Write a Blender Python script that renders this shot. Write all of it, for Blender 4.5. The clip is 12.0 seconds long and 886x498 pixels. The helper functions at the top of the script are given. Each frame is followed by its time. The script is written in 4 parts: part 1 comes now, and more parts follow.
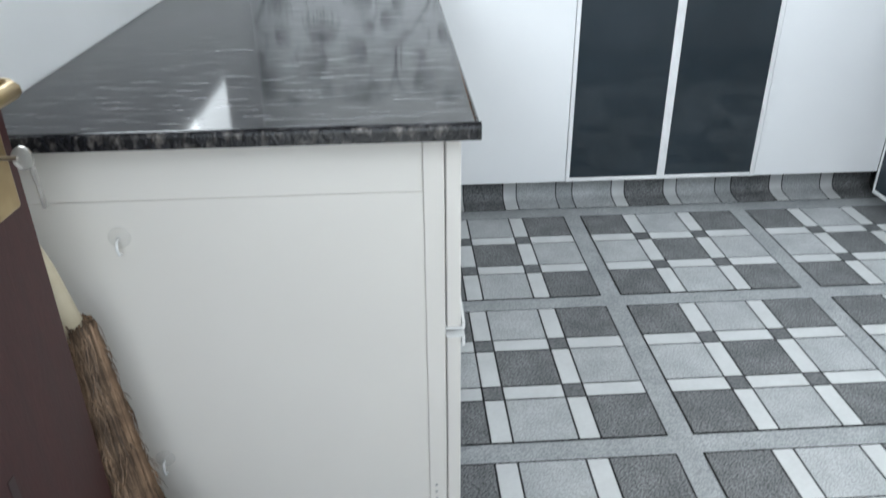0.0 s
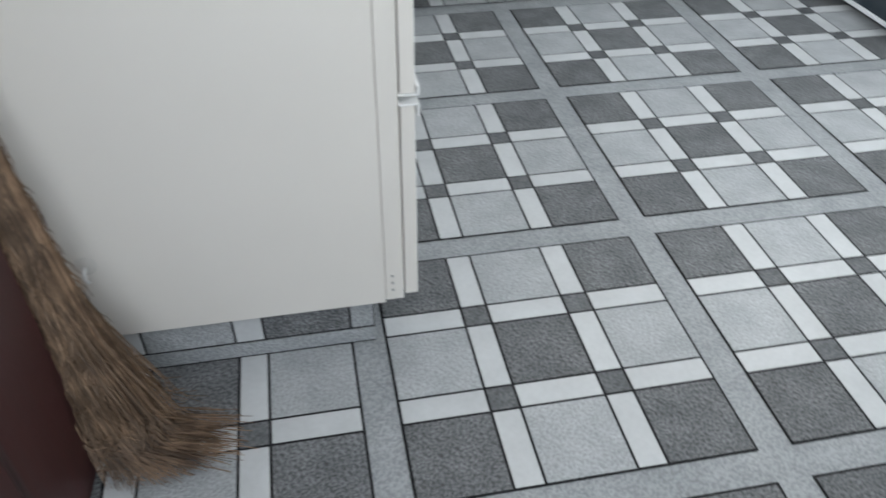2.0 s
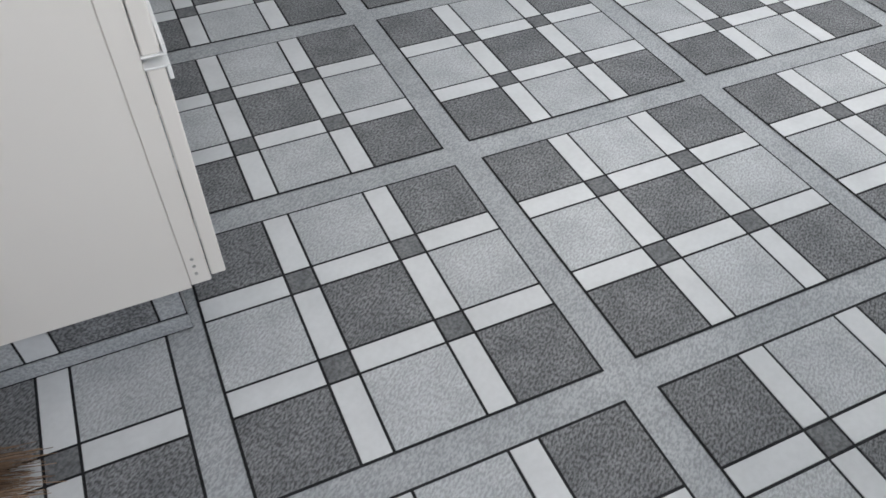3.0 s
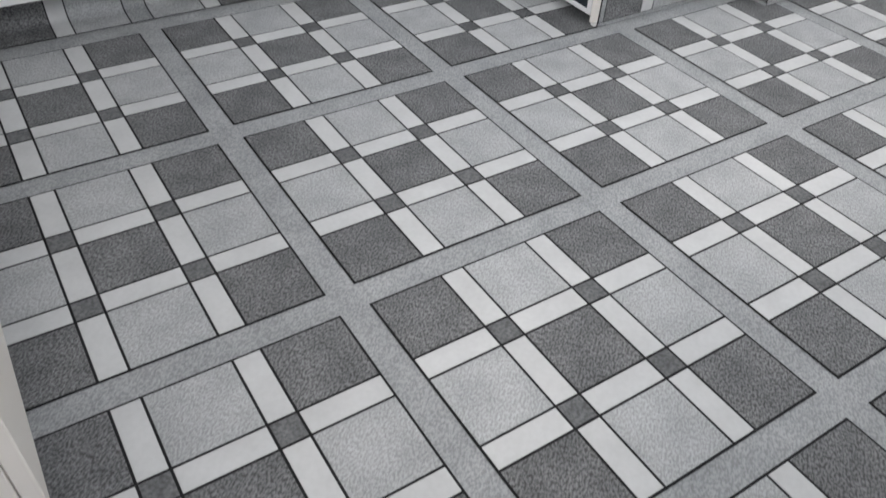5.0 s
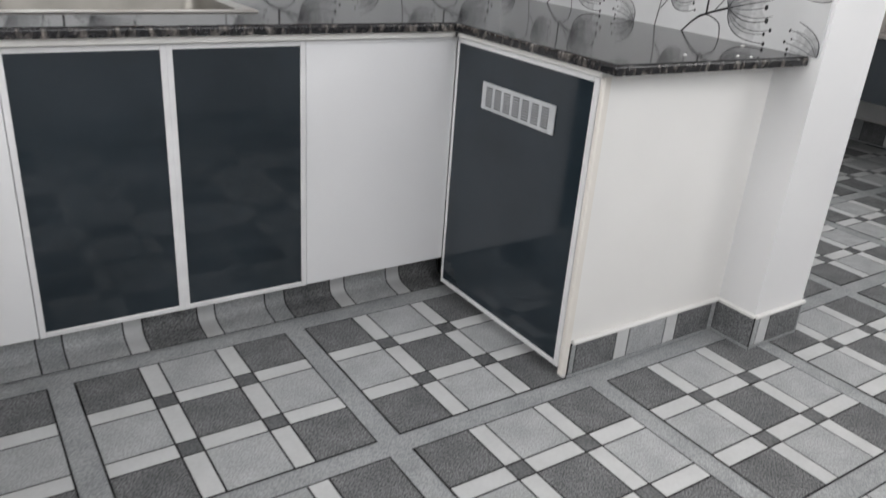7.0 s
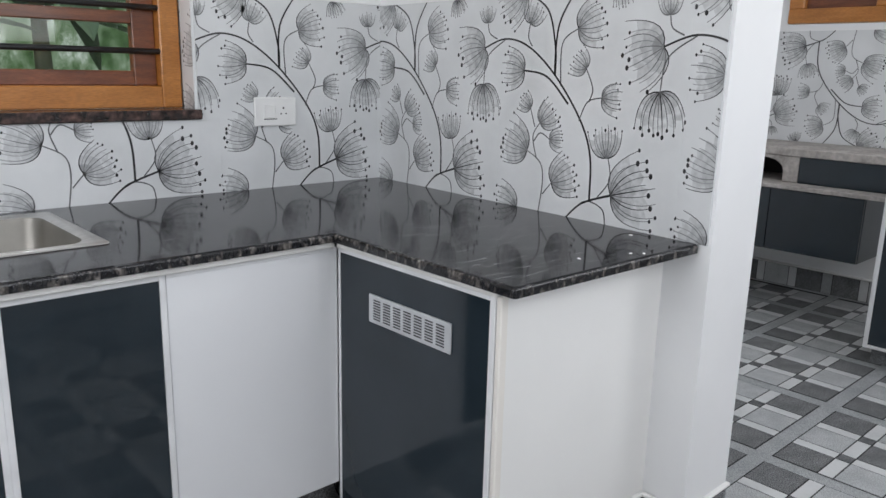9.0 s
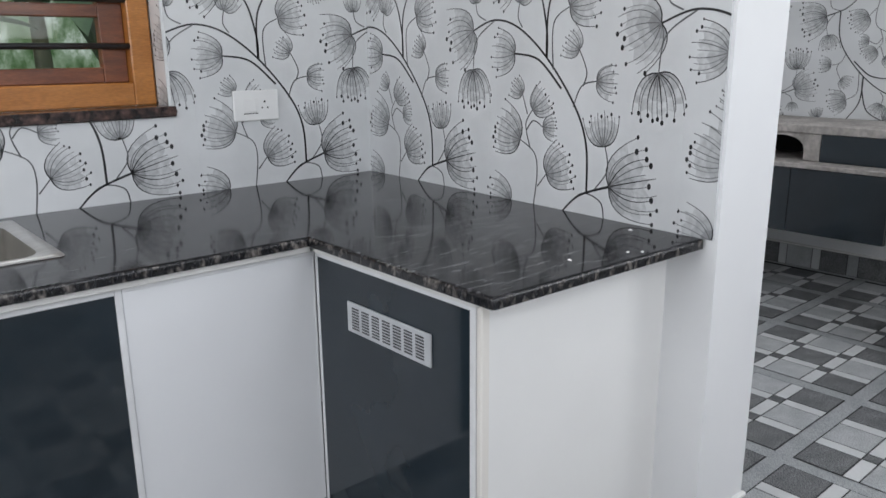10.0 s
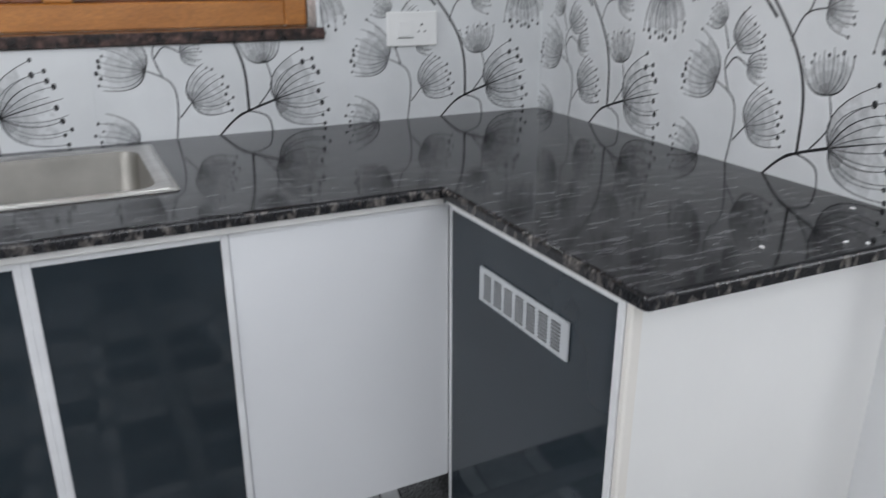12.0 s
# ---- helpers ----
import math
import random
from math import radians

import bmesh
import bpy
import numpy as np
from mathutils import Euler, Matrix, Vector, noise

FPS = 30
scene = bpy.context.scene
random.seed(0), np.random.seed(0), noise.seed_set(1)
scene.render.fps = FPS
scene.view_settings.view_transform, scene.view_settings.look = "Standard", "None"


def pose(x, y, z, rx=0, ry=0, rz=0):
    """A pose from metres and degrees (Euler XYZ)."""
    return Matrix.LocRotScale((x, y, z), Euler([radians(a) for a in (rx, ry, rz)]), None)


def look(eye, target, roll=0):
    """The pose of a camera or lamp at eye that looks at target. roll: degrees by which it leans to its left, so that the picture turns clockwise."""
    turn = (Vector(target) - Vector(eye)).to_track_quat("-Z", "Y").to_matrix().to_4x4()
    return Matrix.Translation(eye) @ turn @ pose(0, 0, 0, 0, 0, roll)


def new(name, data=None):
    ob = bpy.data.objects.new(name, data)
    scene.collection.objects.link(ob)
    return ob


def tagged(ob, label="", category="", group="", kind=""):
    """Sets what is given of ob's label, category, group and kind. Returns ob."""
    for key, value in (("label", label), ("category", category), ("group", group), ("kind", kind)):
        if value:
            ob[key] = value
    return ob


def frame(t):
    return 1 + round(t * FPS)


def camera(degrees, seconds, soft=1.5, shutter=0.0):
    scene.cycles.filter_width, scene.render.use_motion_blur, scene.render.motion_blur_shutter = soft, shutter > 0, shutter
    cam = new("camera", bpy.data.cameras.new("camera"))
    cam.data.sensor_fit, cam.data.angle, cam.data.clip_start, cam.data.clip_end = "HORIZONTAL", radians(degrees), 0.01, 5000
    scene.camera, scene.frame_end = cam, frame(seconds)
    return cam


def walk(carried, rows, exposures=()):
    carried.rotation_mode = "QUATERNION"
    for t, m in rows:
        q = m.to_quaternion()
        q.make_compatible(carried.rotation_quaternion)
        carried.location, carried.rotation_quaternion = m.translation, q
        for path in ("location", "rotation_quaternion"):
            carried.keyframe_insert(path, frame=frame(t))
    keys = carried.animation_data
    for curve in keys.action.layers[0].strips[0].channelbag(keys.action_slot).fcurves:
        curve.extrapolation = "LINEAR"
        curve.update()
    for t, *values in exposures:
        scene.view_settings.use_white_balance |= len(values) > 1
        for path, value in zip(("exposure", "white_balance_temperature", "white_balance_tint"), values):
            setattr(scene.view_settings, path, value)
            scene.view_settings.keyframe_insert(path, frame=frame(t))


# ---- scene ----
cam = camera(60.4, 12.0, shutter=0.25)
PATH = [
    (0, (0.041, 0.035, 1.210), (0.143, 1.804, 0.282), -0.6),
    (0.5, (0.003, 0.043, 1.132), (0.075, 1.712, 0.032), -2.7),
    (1, (-0.029, 0.064, 1.085), (0.035, 1.696, -0.070), -2.8),
    (1.4, (-0.039, 0.069, 1.071), (0.032, 1.690, -0.097), -2.6),
    (1.5, (-0.038, 0.075, 1.069), (0.036, 1.689, -0.108), -2.4),
    (1.7, (-0.032, 0.089, 1.077), (0.061, 1.672, -0.140), -2.0),
    (2, (-0.023, 0.103, 1.048), (0.280, 1.609, -0.232), 0.7),
    (2.4, (0.022, 0.129, 1.027), (0.536, 1.507, -0.328), 0.8),
    (2.5, (0.031, 0.139, 1.024), (0.565, 1.497, -0.343), 0.7),
    (3, (0.106, 0.192, 1.015), (0.680, 1.464, -0.417), 0.1),
    (3.2, (0.127, 0.210, 1.015), (0.709, 1.479, -0.417), 0.4),
    (4.8, (0.240, 0.405, 1.019), (1.065, 1.599, -0.357), 3.6),
    (5, (0.241, 0.426, 1.032), (1.094, 1.646, -0.304), 3.8),
    (5.5, (0.257, 0.480, 1.062), (1.158, 1.769, -0.173), 3.8),
    (6, (0.311, 0.558, 1.074), (1.249, 1.885, -0.093), 4.1),
    (6.5, (0.400, 0.630, 1.103), (1.390, 2.037, 0.083), 4.1),
    (7, (0.530, 0.720, 1.148), (1.574, 2.229, 0.351), 4.3),
    (7.5, (0.606, 0.833, 1.180), (1.782, 2.300, 0.499), 4.2),
    (7.7, (0.622, 0.871, 1.196), (1.860, 2.310, 0.566), 3.4),
    (9.3, (0.711, 0.944, 1.312), (2.043, 2.363, 0.851), 0.9),
    (9.5, (0.748, 0.958, 1.297), (2.075, 2.367, 0.796), 0.6),
    (10, (0.852, 0.979, 1.314), (2.122, 2.441, 0.813), -0.5),
    (10.5, (0.932, 1.043, 1.369), (2.179, 2.559, 0.986), -0.9),
    (11, (1.008, 1.160, 1.395), (2.244, 2.701, 1.086), 0.0),
    (11.5, (1.031, 1.200, 1.341), (2.197, 2.760, 0.887), 0.5),
    (12, (1.099, 1.176, 1.297), (1.942, 2.858, 0.621), 0.0),
]
EXPOSURES = [(0.0, 0.12, 6150, 5), (0.5, 0.02, 6150, 5), (1.5, 0.02, 6200, 5), (2.5, -0.08, 6350, 9), (3.2, -0.10, 6500, 11),
             (5.0, -0.18, 6650, 12), (6.0, -0.30, 6700, 12), (7.5, -0.36, 6850, 12), (9.5, -0.44, 6400, 11), (10.5, -0.54, 6400, 11), (11.0, -0.65, 6400, 11), (11.5, -0.66, 6400, 11), (12.0, -0.48, 6400, 11)]
walk(cam, [(t, look(eye, target, roll)) for t, eye, target, roll in PATH], EXPOSURES)

# ---------- light ----------
world = bpy.data.worlds.new("world")
scene.world = world
world.use_nodes = True
wn = world.node_tree
sky = wn.nodes.new("ShaderNodeTexSky")
sky.sky_type, sky.sun_disc = "NISHITA", False
sky.sun_elevation, sky.sun_rotation = radians(50), radians(200)
wn.links.new(sky.outputs[0], wn.nodes["Background"].inputs[0])
wn.nodes["Background"].inputs[1].default_value = 0.12
sun = new("sun", bpy.data.lights.new("sun", "SUN"))
sun.data.energy, sun.data.angle, sun.data.color = 1.2, radians(12), (1.0, 0.97, 0.93)
sun.matrix_world = look((0, 0, 0), (0.35, 0.55, -0.78))


def daylight_fill(x, y, z, tx, ty, tz, w, h, watts, color=(0.965, 0.985, 1.0)):
    """An added area lamp standing in for daylight at a known or assumed opening."""
    lamp = new("daylight_fill", bpy.data.lights.new("daylight_fill", "AREA"))
    lamp.data.shape, lamp.data.size, lamp.data.size_y = "RECTANGLE", w, h
    lamp.data.energy, lamp.data.color = watts, color
    lamp.matrix_world = look((x, y, z), (tx, ty, tz))
    return lamp


daylight_fill(1.15, 4.05, 2.75, 1.15, 2.9, 1.0, 1.4, 0.9, 37)
# Added fill from the south; the window there is assumed.
daylight_fill(1.55, -0.16, 1.98, 1.55, 1.0, 1.84, 1.9, 1.1, 31)
# Added fill standing in the doorway.
daylight_fill(-0.03, -0.30, 1.25, 0.0, 1.0, 1.1, 0.8, 2.0, 9)
# Added fill for the east wall, from an assumed west window.
daylight_fill(-0.66, 1.95, 1.80, 0.5, 1.95, 1.75, 1.5, 1.1, 41)
# Added fill for the second kitchen; its south window is assumed.
daylight_fill(4.3, -0.16, 1.98, 4.3, 1.0, 1.88, 1.6, 1.1, 44)
daylight_fill(6.2, 2.3, 2.9, 4.9, 2.3, 1.2, 1.5, 0.8, 32)

# ---------- materials ----------


def mat(name, c1, c2=None, scale=8.0, rough=0.5, bump=0.0, bump_scale=60.0, metal=0.0, stretch=(1, 1, 1), turn=0.0,
        spec=0.5, fine=0.0, jitter=0.0, coat=0.0, lo=0.35, hi=0.65, rough_var=0.0, detail=5.0, island=False, depth=0.002, grain=1.0, grain_turn=40):
    """A procedural surface: two tones mixed by a noise, a fine grain, a relief, and a jitter from piece to piece."""
    m = bpy.data.materials.new(name)
    m.use_nodes = True
    t = m.node_tree
    n, link = t.nodes, t.links.new
    bsdf = n["Principled BSDF"]
    geo = n.new("ShaderNodeNewGeometry")
    mp = n.new("ShaderNodeMapping")
    mp.inputs["Scale"].default_value = stretch
    mp.inputs["Rotation"].default_value = (0, 0, radians(turn))
    link(geo.outputs["Position"], mp.inputs[0])
    c2 = c2 or c1
    no = n.new("ShaderNodeTexNoise")
    no.inputs["Scale"].default_value, no.inputs["Detail"].default_value = scale, detail
    link(mp.outputs[0], no.inputs[0])
    ramp = n.new("ShaderNodeValToRGB")
    ramp.color_ramp.elements[0].position, ramp.color_ramp.elements[1].position = lo, hi
    ramp.color_ramp.elements[0].color, ramp.color_ramp.elements[1].color = (*c1, 1), (*c2, 1)
    link(no.outputs[0], ramp.inputs[0])
    out = ramp.outputs[0]
    fn = n.new("ShaderNodeTexNoise")
    fn.inputs["Scale"].default_value, fn.inputs["Detail"].default_value = bump_scale, 3.0
    mf = n.new("ShaderNodeMapping")
    mf.vector_type = "TEXTURE"
    mf.inputs["Rotation"].default_value = (0, 0, radians(grain_turn))
    mf.inputs["Scale"].default_value = (grain, 1.0 / grain ** 0.3, 1)
    link(mp.outputs[0], mf.inputs[0])
    link(mf.outputs[0], fn.inputs[0])
    if fine:
        mr = n.new("ShaderNodeMapRange")
        mr.inputs["From Min"].default_value, mr.inputs["From Max"].default_value = 0.38, 0.62
        mr.inputs["To Min"].default_value, mr.inputs["To Max"].default_value = 1 - fine, 1 + fine
        link(fn.outputs[0], mr.inputs[0])
        mx = n.new("ShaderNodeVectorMath")
        mx.operation = "SCALE"
        link(out, mx.inputs[0])
        link(mr.outputs[0], mx.inputs["Scale"])
        out = mx.outputs[0]
    if jitter:
        oi = n.new("ShaderNodeObjectInfo")
        mj = n.new("ShaderNodeMapRange")
        mj.inputs["To Min"].default_value, mj.inputs["To Max"].default_value = 1 - jitter, 1 + jitter
        link(oi.outputs["Random"], mj.inputs[0])
        my = n.new("ShaderNodeVectorMath")
        my.operation = "SCALE"
        link(out, my.inputs[0])
        link(mj.outputs[0], my.inputs["Scale"])
        out = my.outputs[0]
    if island:
        mk = n.new("ShaderNodeMapRange")
        mk.inputs["To Min"].default_value, mk.inputs["To Max"].default_value = 0.45, 1.55
        link(geo.outputs["Random Per Island"], mk.inputs[0])
        mz = n.new("ShaderNodeVectorMath")
        mz.operation = "SCALE"
        link(out, mz.inputs[0])
        link(mk.outputs[0], mz.inputs["Scale"])
        out = mz.outputs[0]
    link(out, bsdf.inputs["Base Color"])
    bsdf.inputs["Roughness"].default_value = rough
    bsdf.inputs["Metallic"].default_value = metal
    bsdf.inputs["Specular IOR Level"].default_value = spec
    bsdf.inputs["Coat Weight"].default_value = coat
    bsdf.inputs["Coat Roughness"].default_value = 0.08
    if rough_var:
        rr = n.new("ShaderNodeMapRange")
        rr.inputs["To Min"].default_value, rr.inputs["To Max"].default_value = max(0, rough - rough_var), rough + rough_var
        link(no.outputs[0], rr.inputs[0])
        link(rr.outputs[0], bsdf.inputs["Roughness"])
    if bump:
        b = n.new("ShaderNodeBump")
        b.inputs["Strength"].default_value, b.inputs["Distance"].default_value = bump, depth
        link(fn.outputs[0], b.inputs["Height"])
        link(b.outputs[0], bsdf.inputs["Normal"])
    return m


M_BORDER = mat("vinyl_border", (0.315, 0.33, 0.34), (0.385, 0.40, 0.41), 9, 0.6, 0.9, 235, fine=0.20, grain=1.6, depth=0.003, spec=0.35)
M_JOINT = mat("vinyl_line", (0.012, 0.013, 0.014), (0.02, 0.02, 0.022), 20, 0.6, spec=0.2)
M_DARK = mat("vinyl_dark", (0.140, 0.145, 0.150), (0.195, 0.20, 0.205), 14, 0.6, 1.0, 235, fine=0.50, grain=1.6, jitter=0.06, depth=0.004, spec=0.35)
M_LIGHT = mat("vinyl_light", (0.39, 0.405, 0.415), (0.47, 0.486, 0.496), 12, 0.6, 1.0, 235, fine=0.19, grain=1.6, jitter=0.04, depth=0.0035, spec=0.35)
M_WHITE = mat("vinyl_white", (0.56, 0.572, 0.578), (0.62, 0.632, 0.638), 10, 0.62, 0.15, 90, fine=0.02, jitter=0.02, spec=0.3)
M_SMALL = mat("vinyl_small", (0.10, 0.105, 0.11), (0.15, 0.155, 0.16), 30, 0.45, 0.5, 150, fine=0.3, jitter=0.06)
M_WALL = mat("wall_paint", (0.80, 0.803, 0.81), (0.84, 0.843, 0.848), 1.6, 0.55, 0.08, 45, rough_var=0.08)
M_PLASTER = mat("plaster_panel", (0.825, 0.819, 0.803), (0.86, 0.854, 0.838), 2.2, 0.5, 0.12, 30, rough_var=0.1)
M_CEIL = mat("ceiling_paint", (0.82, 0.82, 0.82), (0.85, 0.85, 0.85), 2, 0.7)
M_CABSIDE = mat("cream_laminate", (0.785, 0.75, 0.70), (0.815, 0.78, 0.73), 1.8, 0.36, 0.05, 20, rough_var=0.06)
M_CABDOOR = mat("white_laminate", (0.78, 0.785, 0.80), (0.82, 0.825, 0.84), 1.5, 0.22, 0.03, 12, rough_var=0.05)
M_GLOSS = mat("blue_grey_laminate", (0.016, 0.024, 0.031), (0.024, 0.034, 0.043), 3, 0.07, 0.02, 9, spec=0.5, rough_var=0.03)
M_ALU = mat("white_aluminium", (0.72, 0.72, 0.73), (0.80, 0.80, 0.81), 14, 0.33, 0.03, 80, spec=0.6)
M_GREYSTRIP = mat("grey_strip", (0.66, 0.65, 0.625), (0.75, 0.74, 0.715), 10, 0.45, 0.1, 60)
# The bowl's steel is set darker and rougher than the rim's.
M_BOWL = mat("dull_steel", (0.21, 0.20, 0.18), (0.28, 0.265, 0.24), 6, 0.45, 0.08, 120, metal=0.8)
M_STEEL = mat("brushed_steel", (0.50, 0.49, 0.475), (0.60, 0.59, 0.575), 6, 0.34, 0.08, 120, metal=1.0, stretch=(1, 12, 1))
M_GRANITE = mat("black_granite", (0.008, 0.008, 0.010), (0.105, 0.104, 0.110), 31, 0.08, 0.0, 220, stretch=(0.48, 2.6, 1), turn=24, spec=0.20, fine=0.5, lo=0.49, hi=0.76, detail=10)
M_GREDGE = mat("granite_edge", (0.010, 0.010, 0.012), (0.18, 0.162, 0.148), 58, 0.22, 0.5, 160, stretch=(1, 1, 0.6), fine=0.5, lo=0.51, hi=0.74, detail=8)
M_TILE = mat("printed_tile", (0.66, 0.672, 0.68), (0.745, 0.757, 0.765), 3.2, 0.22, 0.02, 8, rough_var=0.04)
M_INK = mat("print_black", (0.018, 0.018, 0.02), (0.04, 0.04, 0.044), 30, 0.3)
M_INKGREY = mat("print_grey", (0.085, 0.088, 0.092), (0.17, 0.174, 0.18), 25, 0.3)
M_RIB = mat("print_rib", (0.20, 0.205, 0.21), (0.30, 0.306, 0.312), 25, 0.3)
M_PETAL = mat("print_petal", (0.52, 0.53, 0.538), (0.64, 0.65, 0.658), 22, 0.25, fine=0.08, lo=0.3, hi=0.7)
M_PETALMID = mat("print_petal_middle", (0.43, 0.439, 0.447), (0.55, 0.56, 0.568), 22, 0.25, fine=0.08, lo=0.3, hi=0.7)
M_PETALDK = mat("print_petal_heart", (0.30, 0.307, 0.313), (0.43, 0.438, 0.446), 22, 0.25, fine=0.08, lo=0.3, hi=0.7)
M_HEARTH = mat("cement_hearth", (0.33, 0.305, 0.285), (0.47, 0.44, 0.415), 9, 0.7, 0.4, 40, fine=0.15)
M_WOOD = mat("teak_frame", (0.38, 0.140, 0.024), (0.47, 0.185, 0.038), 6, 0.38, 0.2, 60, stretch=(1, 1, 6), fine=0.12, coat=0.2)
M_WOODDK = mat("teak_sash", (0.115, 0.032, 0.012), (0.20, 0.062, 0.022), 7, 0.35, 0.2, 60, stretch=(1, 1, 8), fine=0.15, coat=0.2)
M_DOOR = mat("maroon_door", (0.045, 0.0172, 0.0168), (0.058, 0.0225, 0.0215), 7, 0.42, 0.12, 70, stretch=(6, 6, 0.6), fine=0.08, rough_var=0.08, spec=0.28)
M_DOORDK = mat("maroon_bead_and_shade", (0.026, 0.0115, 0.0112), (0.034, 0.015, 0.0145), 7, 0.4, stretch=(6, 6, 0.6))
M_BRASS = mat("antique_brass", (0.33, 0.24, 0.12), (0.46, 0.35, 0.19), 18, 0.34, 0.12, 90, metal=0.85, rough_var=0.1)
M_KEY = mat("nickel_key", (0.42, 0.40, 0.38), (0.55, 0.53, 0.50), 40, 0.3, metal=1.0)
M_BLACK = mat("black_iron", (0.012, 0.012, 0.013), (0.022, 0.022, 0.024), 20, 0.35, 0.1, 80)
M_PLASTIC = mat("white_plastic", (0.82, 0.82, 0.81), (0.85, 0.85, 0.84), 10, 0.25)
M_VENT = mat("vent_plastic", (0.46, 0.475, 0.49), (0.54, 0.555, 0.57), 12, 0.35, 0.03, 60)
# Near-black that puts the shade of recesses and openings into the colour.
M_RECESS_SHADE = mat("recess_shade", (0.03, 0.03, 0.032), (0.04, 0.04, 0.042), 10, 0.6)
M_STRAW = mat("straw", (0.125, 0.076, 0.044), (0.265, 0.172, 0.106), 25, 0.55, island=True)
M_BIND = mat("cream_binding", (0.62, 0.54, 0.38), (0.72, 0.64, 0.48), 20, 0.5, 0.2, 60)
M_SILL = mat("granite_sill", (0.016, 0.012, 0.012), (0.12, 0.07, 0.06), 45, 0.15, fine=0.4, lo=0.4, hi=0.75)


def glass(name, color, rough, alpha_white=0.0):
    m = bpy.data.materials.new(name)
    m.use_nodes = True
    b = m.node_tree.nodes["Principled BSDF"]
    b.inputs["Base Color"].default_value = (*color, 1)
    b.inputs["Roughness"].default_value = rough
    b.inputs["Transmission Weight"].default_value = 1.0 - alpha_white
    b.inputs["IOR"].default_value = 1.45
    return m


M_GLASS = glass("clear_glass", (0.95, 0.985, 0.97), 0.0)
M_GLASS.node_tree.nodes["Principled BSDF"].inputs["IOR"].default_value = 1.3
M_CLEARPL = glass("clear_plastic", (0.86, 0.86, 0.84), 0.15, 0.5)
M_CLEARPL.node_tree.nodes["Principled BSDF"].inputs["Alpha"].default_value = 0.24
M_FROST = mat("frosted_glass", (0.62, 0.67, 0.66), (0.67, 0.72, 0.71), 1.5, 0.25, spec=0.6)

# ---------- building helpers ----------


def bm_box(bm, x0, y0, z0, x1, y1, z1, bevel=0.0, segments=1):
    """A box, its edges rounded by bevel."""
    r = bmesh.ops.create_cube(bm, size=1.0)
    vs = r["verts"]
    for v in vs:
        v.co = Vector((x0 + (v.co.x + 0.5) * (x1 - x0), y0 + (v.co.y + 0.5) * (y1 - y0), z0 + (v.co.z + 0.5) * (z1 - z0)))
    if bevel:
        es = list({e for v in vs for e in v.link_edges})
        bmesh.ops.bevel(bm, geom=es, offset=bevel, segments=segments, profile=0.5, affect="EDGES", clamp_overlap=True)
    return bm


def box(x0, y0, z0, x1, y1, z1, bevel=0.0, segments=1):
    return bm_box(bmesh.new(), x0, y0, z0, x1, y1, z1, bevel, segments)


def bm_tube(bm, pts, r0, r1=None, sides=8, cap=True):
    """A round bar along points, tapering from r0 to r1."""
    r1 = r0 if r1 is None else r1
    pts = [Vector(p) for p in pts]
    rings = []
    for k, p in enumerate(pts):
        d = (pts[min(k + 1, len(pts) - 1)] - pts[max(k - 1, 0)]).normalized()
        a = d.orthogonal().normalized()
        if k and rings:
            a = (ref - d * ref.dot(d)).normalized()
        ref = a
        b = d.cross(a)
        r = r0 + (r1 - r0) * k / max(1, len(pts) - 1)
        rings.append([bm.verts.new(p + (a * math.cos(2 * math.pi * s / sides) + b * math.sin(2 * math.pi * s / sides)) * r) for s in range(sides)])
    for q, w in zip(rings, rings[1:]):
        for s in range(sides):
            bm.faces.new((q[s], q[(s + 1) % sides], w[(s + 1) % sides], w[s]))
    if cap:
        bm.faces.new(rings[0][::-1])
        bm.faces.new(rings[-1])
    return bm


def tube(pts, r0, r1=None, sides=8):
    return bm_tube(bmesh.new(), pts, r0, r1, sides)


def bm_prism(bm, outline, z0, z1):
    """An upright prism over an outline in x and y."""
    lo = [bm.verts.new((x, y, z0)) for x, y in outline]
    hi = [bm.verts.new((x, y, z1)) for x, y in outline]
    k = len(outline)
    bm.faces.new(lo[::-1])
    bm.faces.new(hi)
    for i in range(k):
        bm.faces.new((lo[i], lo[(i + 1) % k], hi[(i + 1) % k], hi[i]))
    return bm


def prism(outline, z0, z1):
    return bm_prism(bmesh.new(), outline, z0, z1)


def mesh_of(name, bm, material, smooth=False):
    me = bpy.data.meshes.new(name)
    bmesh.ops.recalc_face_normals(bm, faces=bm.faces)
    bm.to_mesh(me)
    bm.free()
    for m in (material if isinstance(material, (list, tuple)) else [material]):
        me.materials.append(m)
    if smooth:
        for p in me.polygons:
            p.use_smooth = True
    return me


def part(name, bm, material, parent=None, label="", smooth=False):
    ob = new(name, mesh_of(name, bm, material, smooth))
    if parent:
        ob.parent = parent
    if label:
        tagged(ob, label)
    return ob


def thing(name, label, category, x=0.0, y=0.0, z=0.0, group="", rz=0.0):
    ob = new(name)
    ob.empty_display_size = 0.1
    ob.matrix_world = pose(x, y, z, 0, 0, rz)
    return tagged(ob, label, category, group)


def structure(name, bm, material, label, category):
    return tagged(part(name, bm, material), label, category, kind="structure")


# ---------- room shell ----------
TOP = 0.878          # counter surface
CEIL = 2.9
NY = 3.348           # face of the north wall
C, S, G, P = 0.154, 0.052, 0.064, 0.63   # floor pattern: square, white strip, border, repeat
PX, PY = 0.07, 0.74  # a corner of the pattern


def east_x(y):
    """The face of the kitchen's east wall, which runs a little askew."""
    return 2.480 + (y - 1.866) * 0.0494


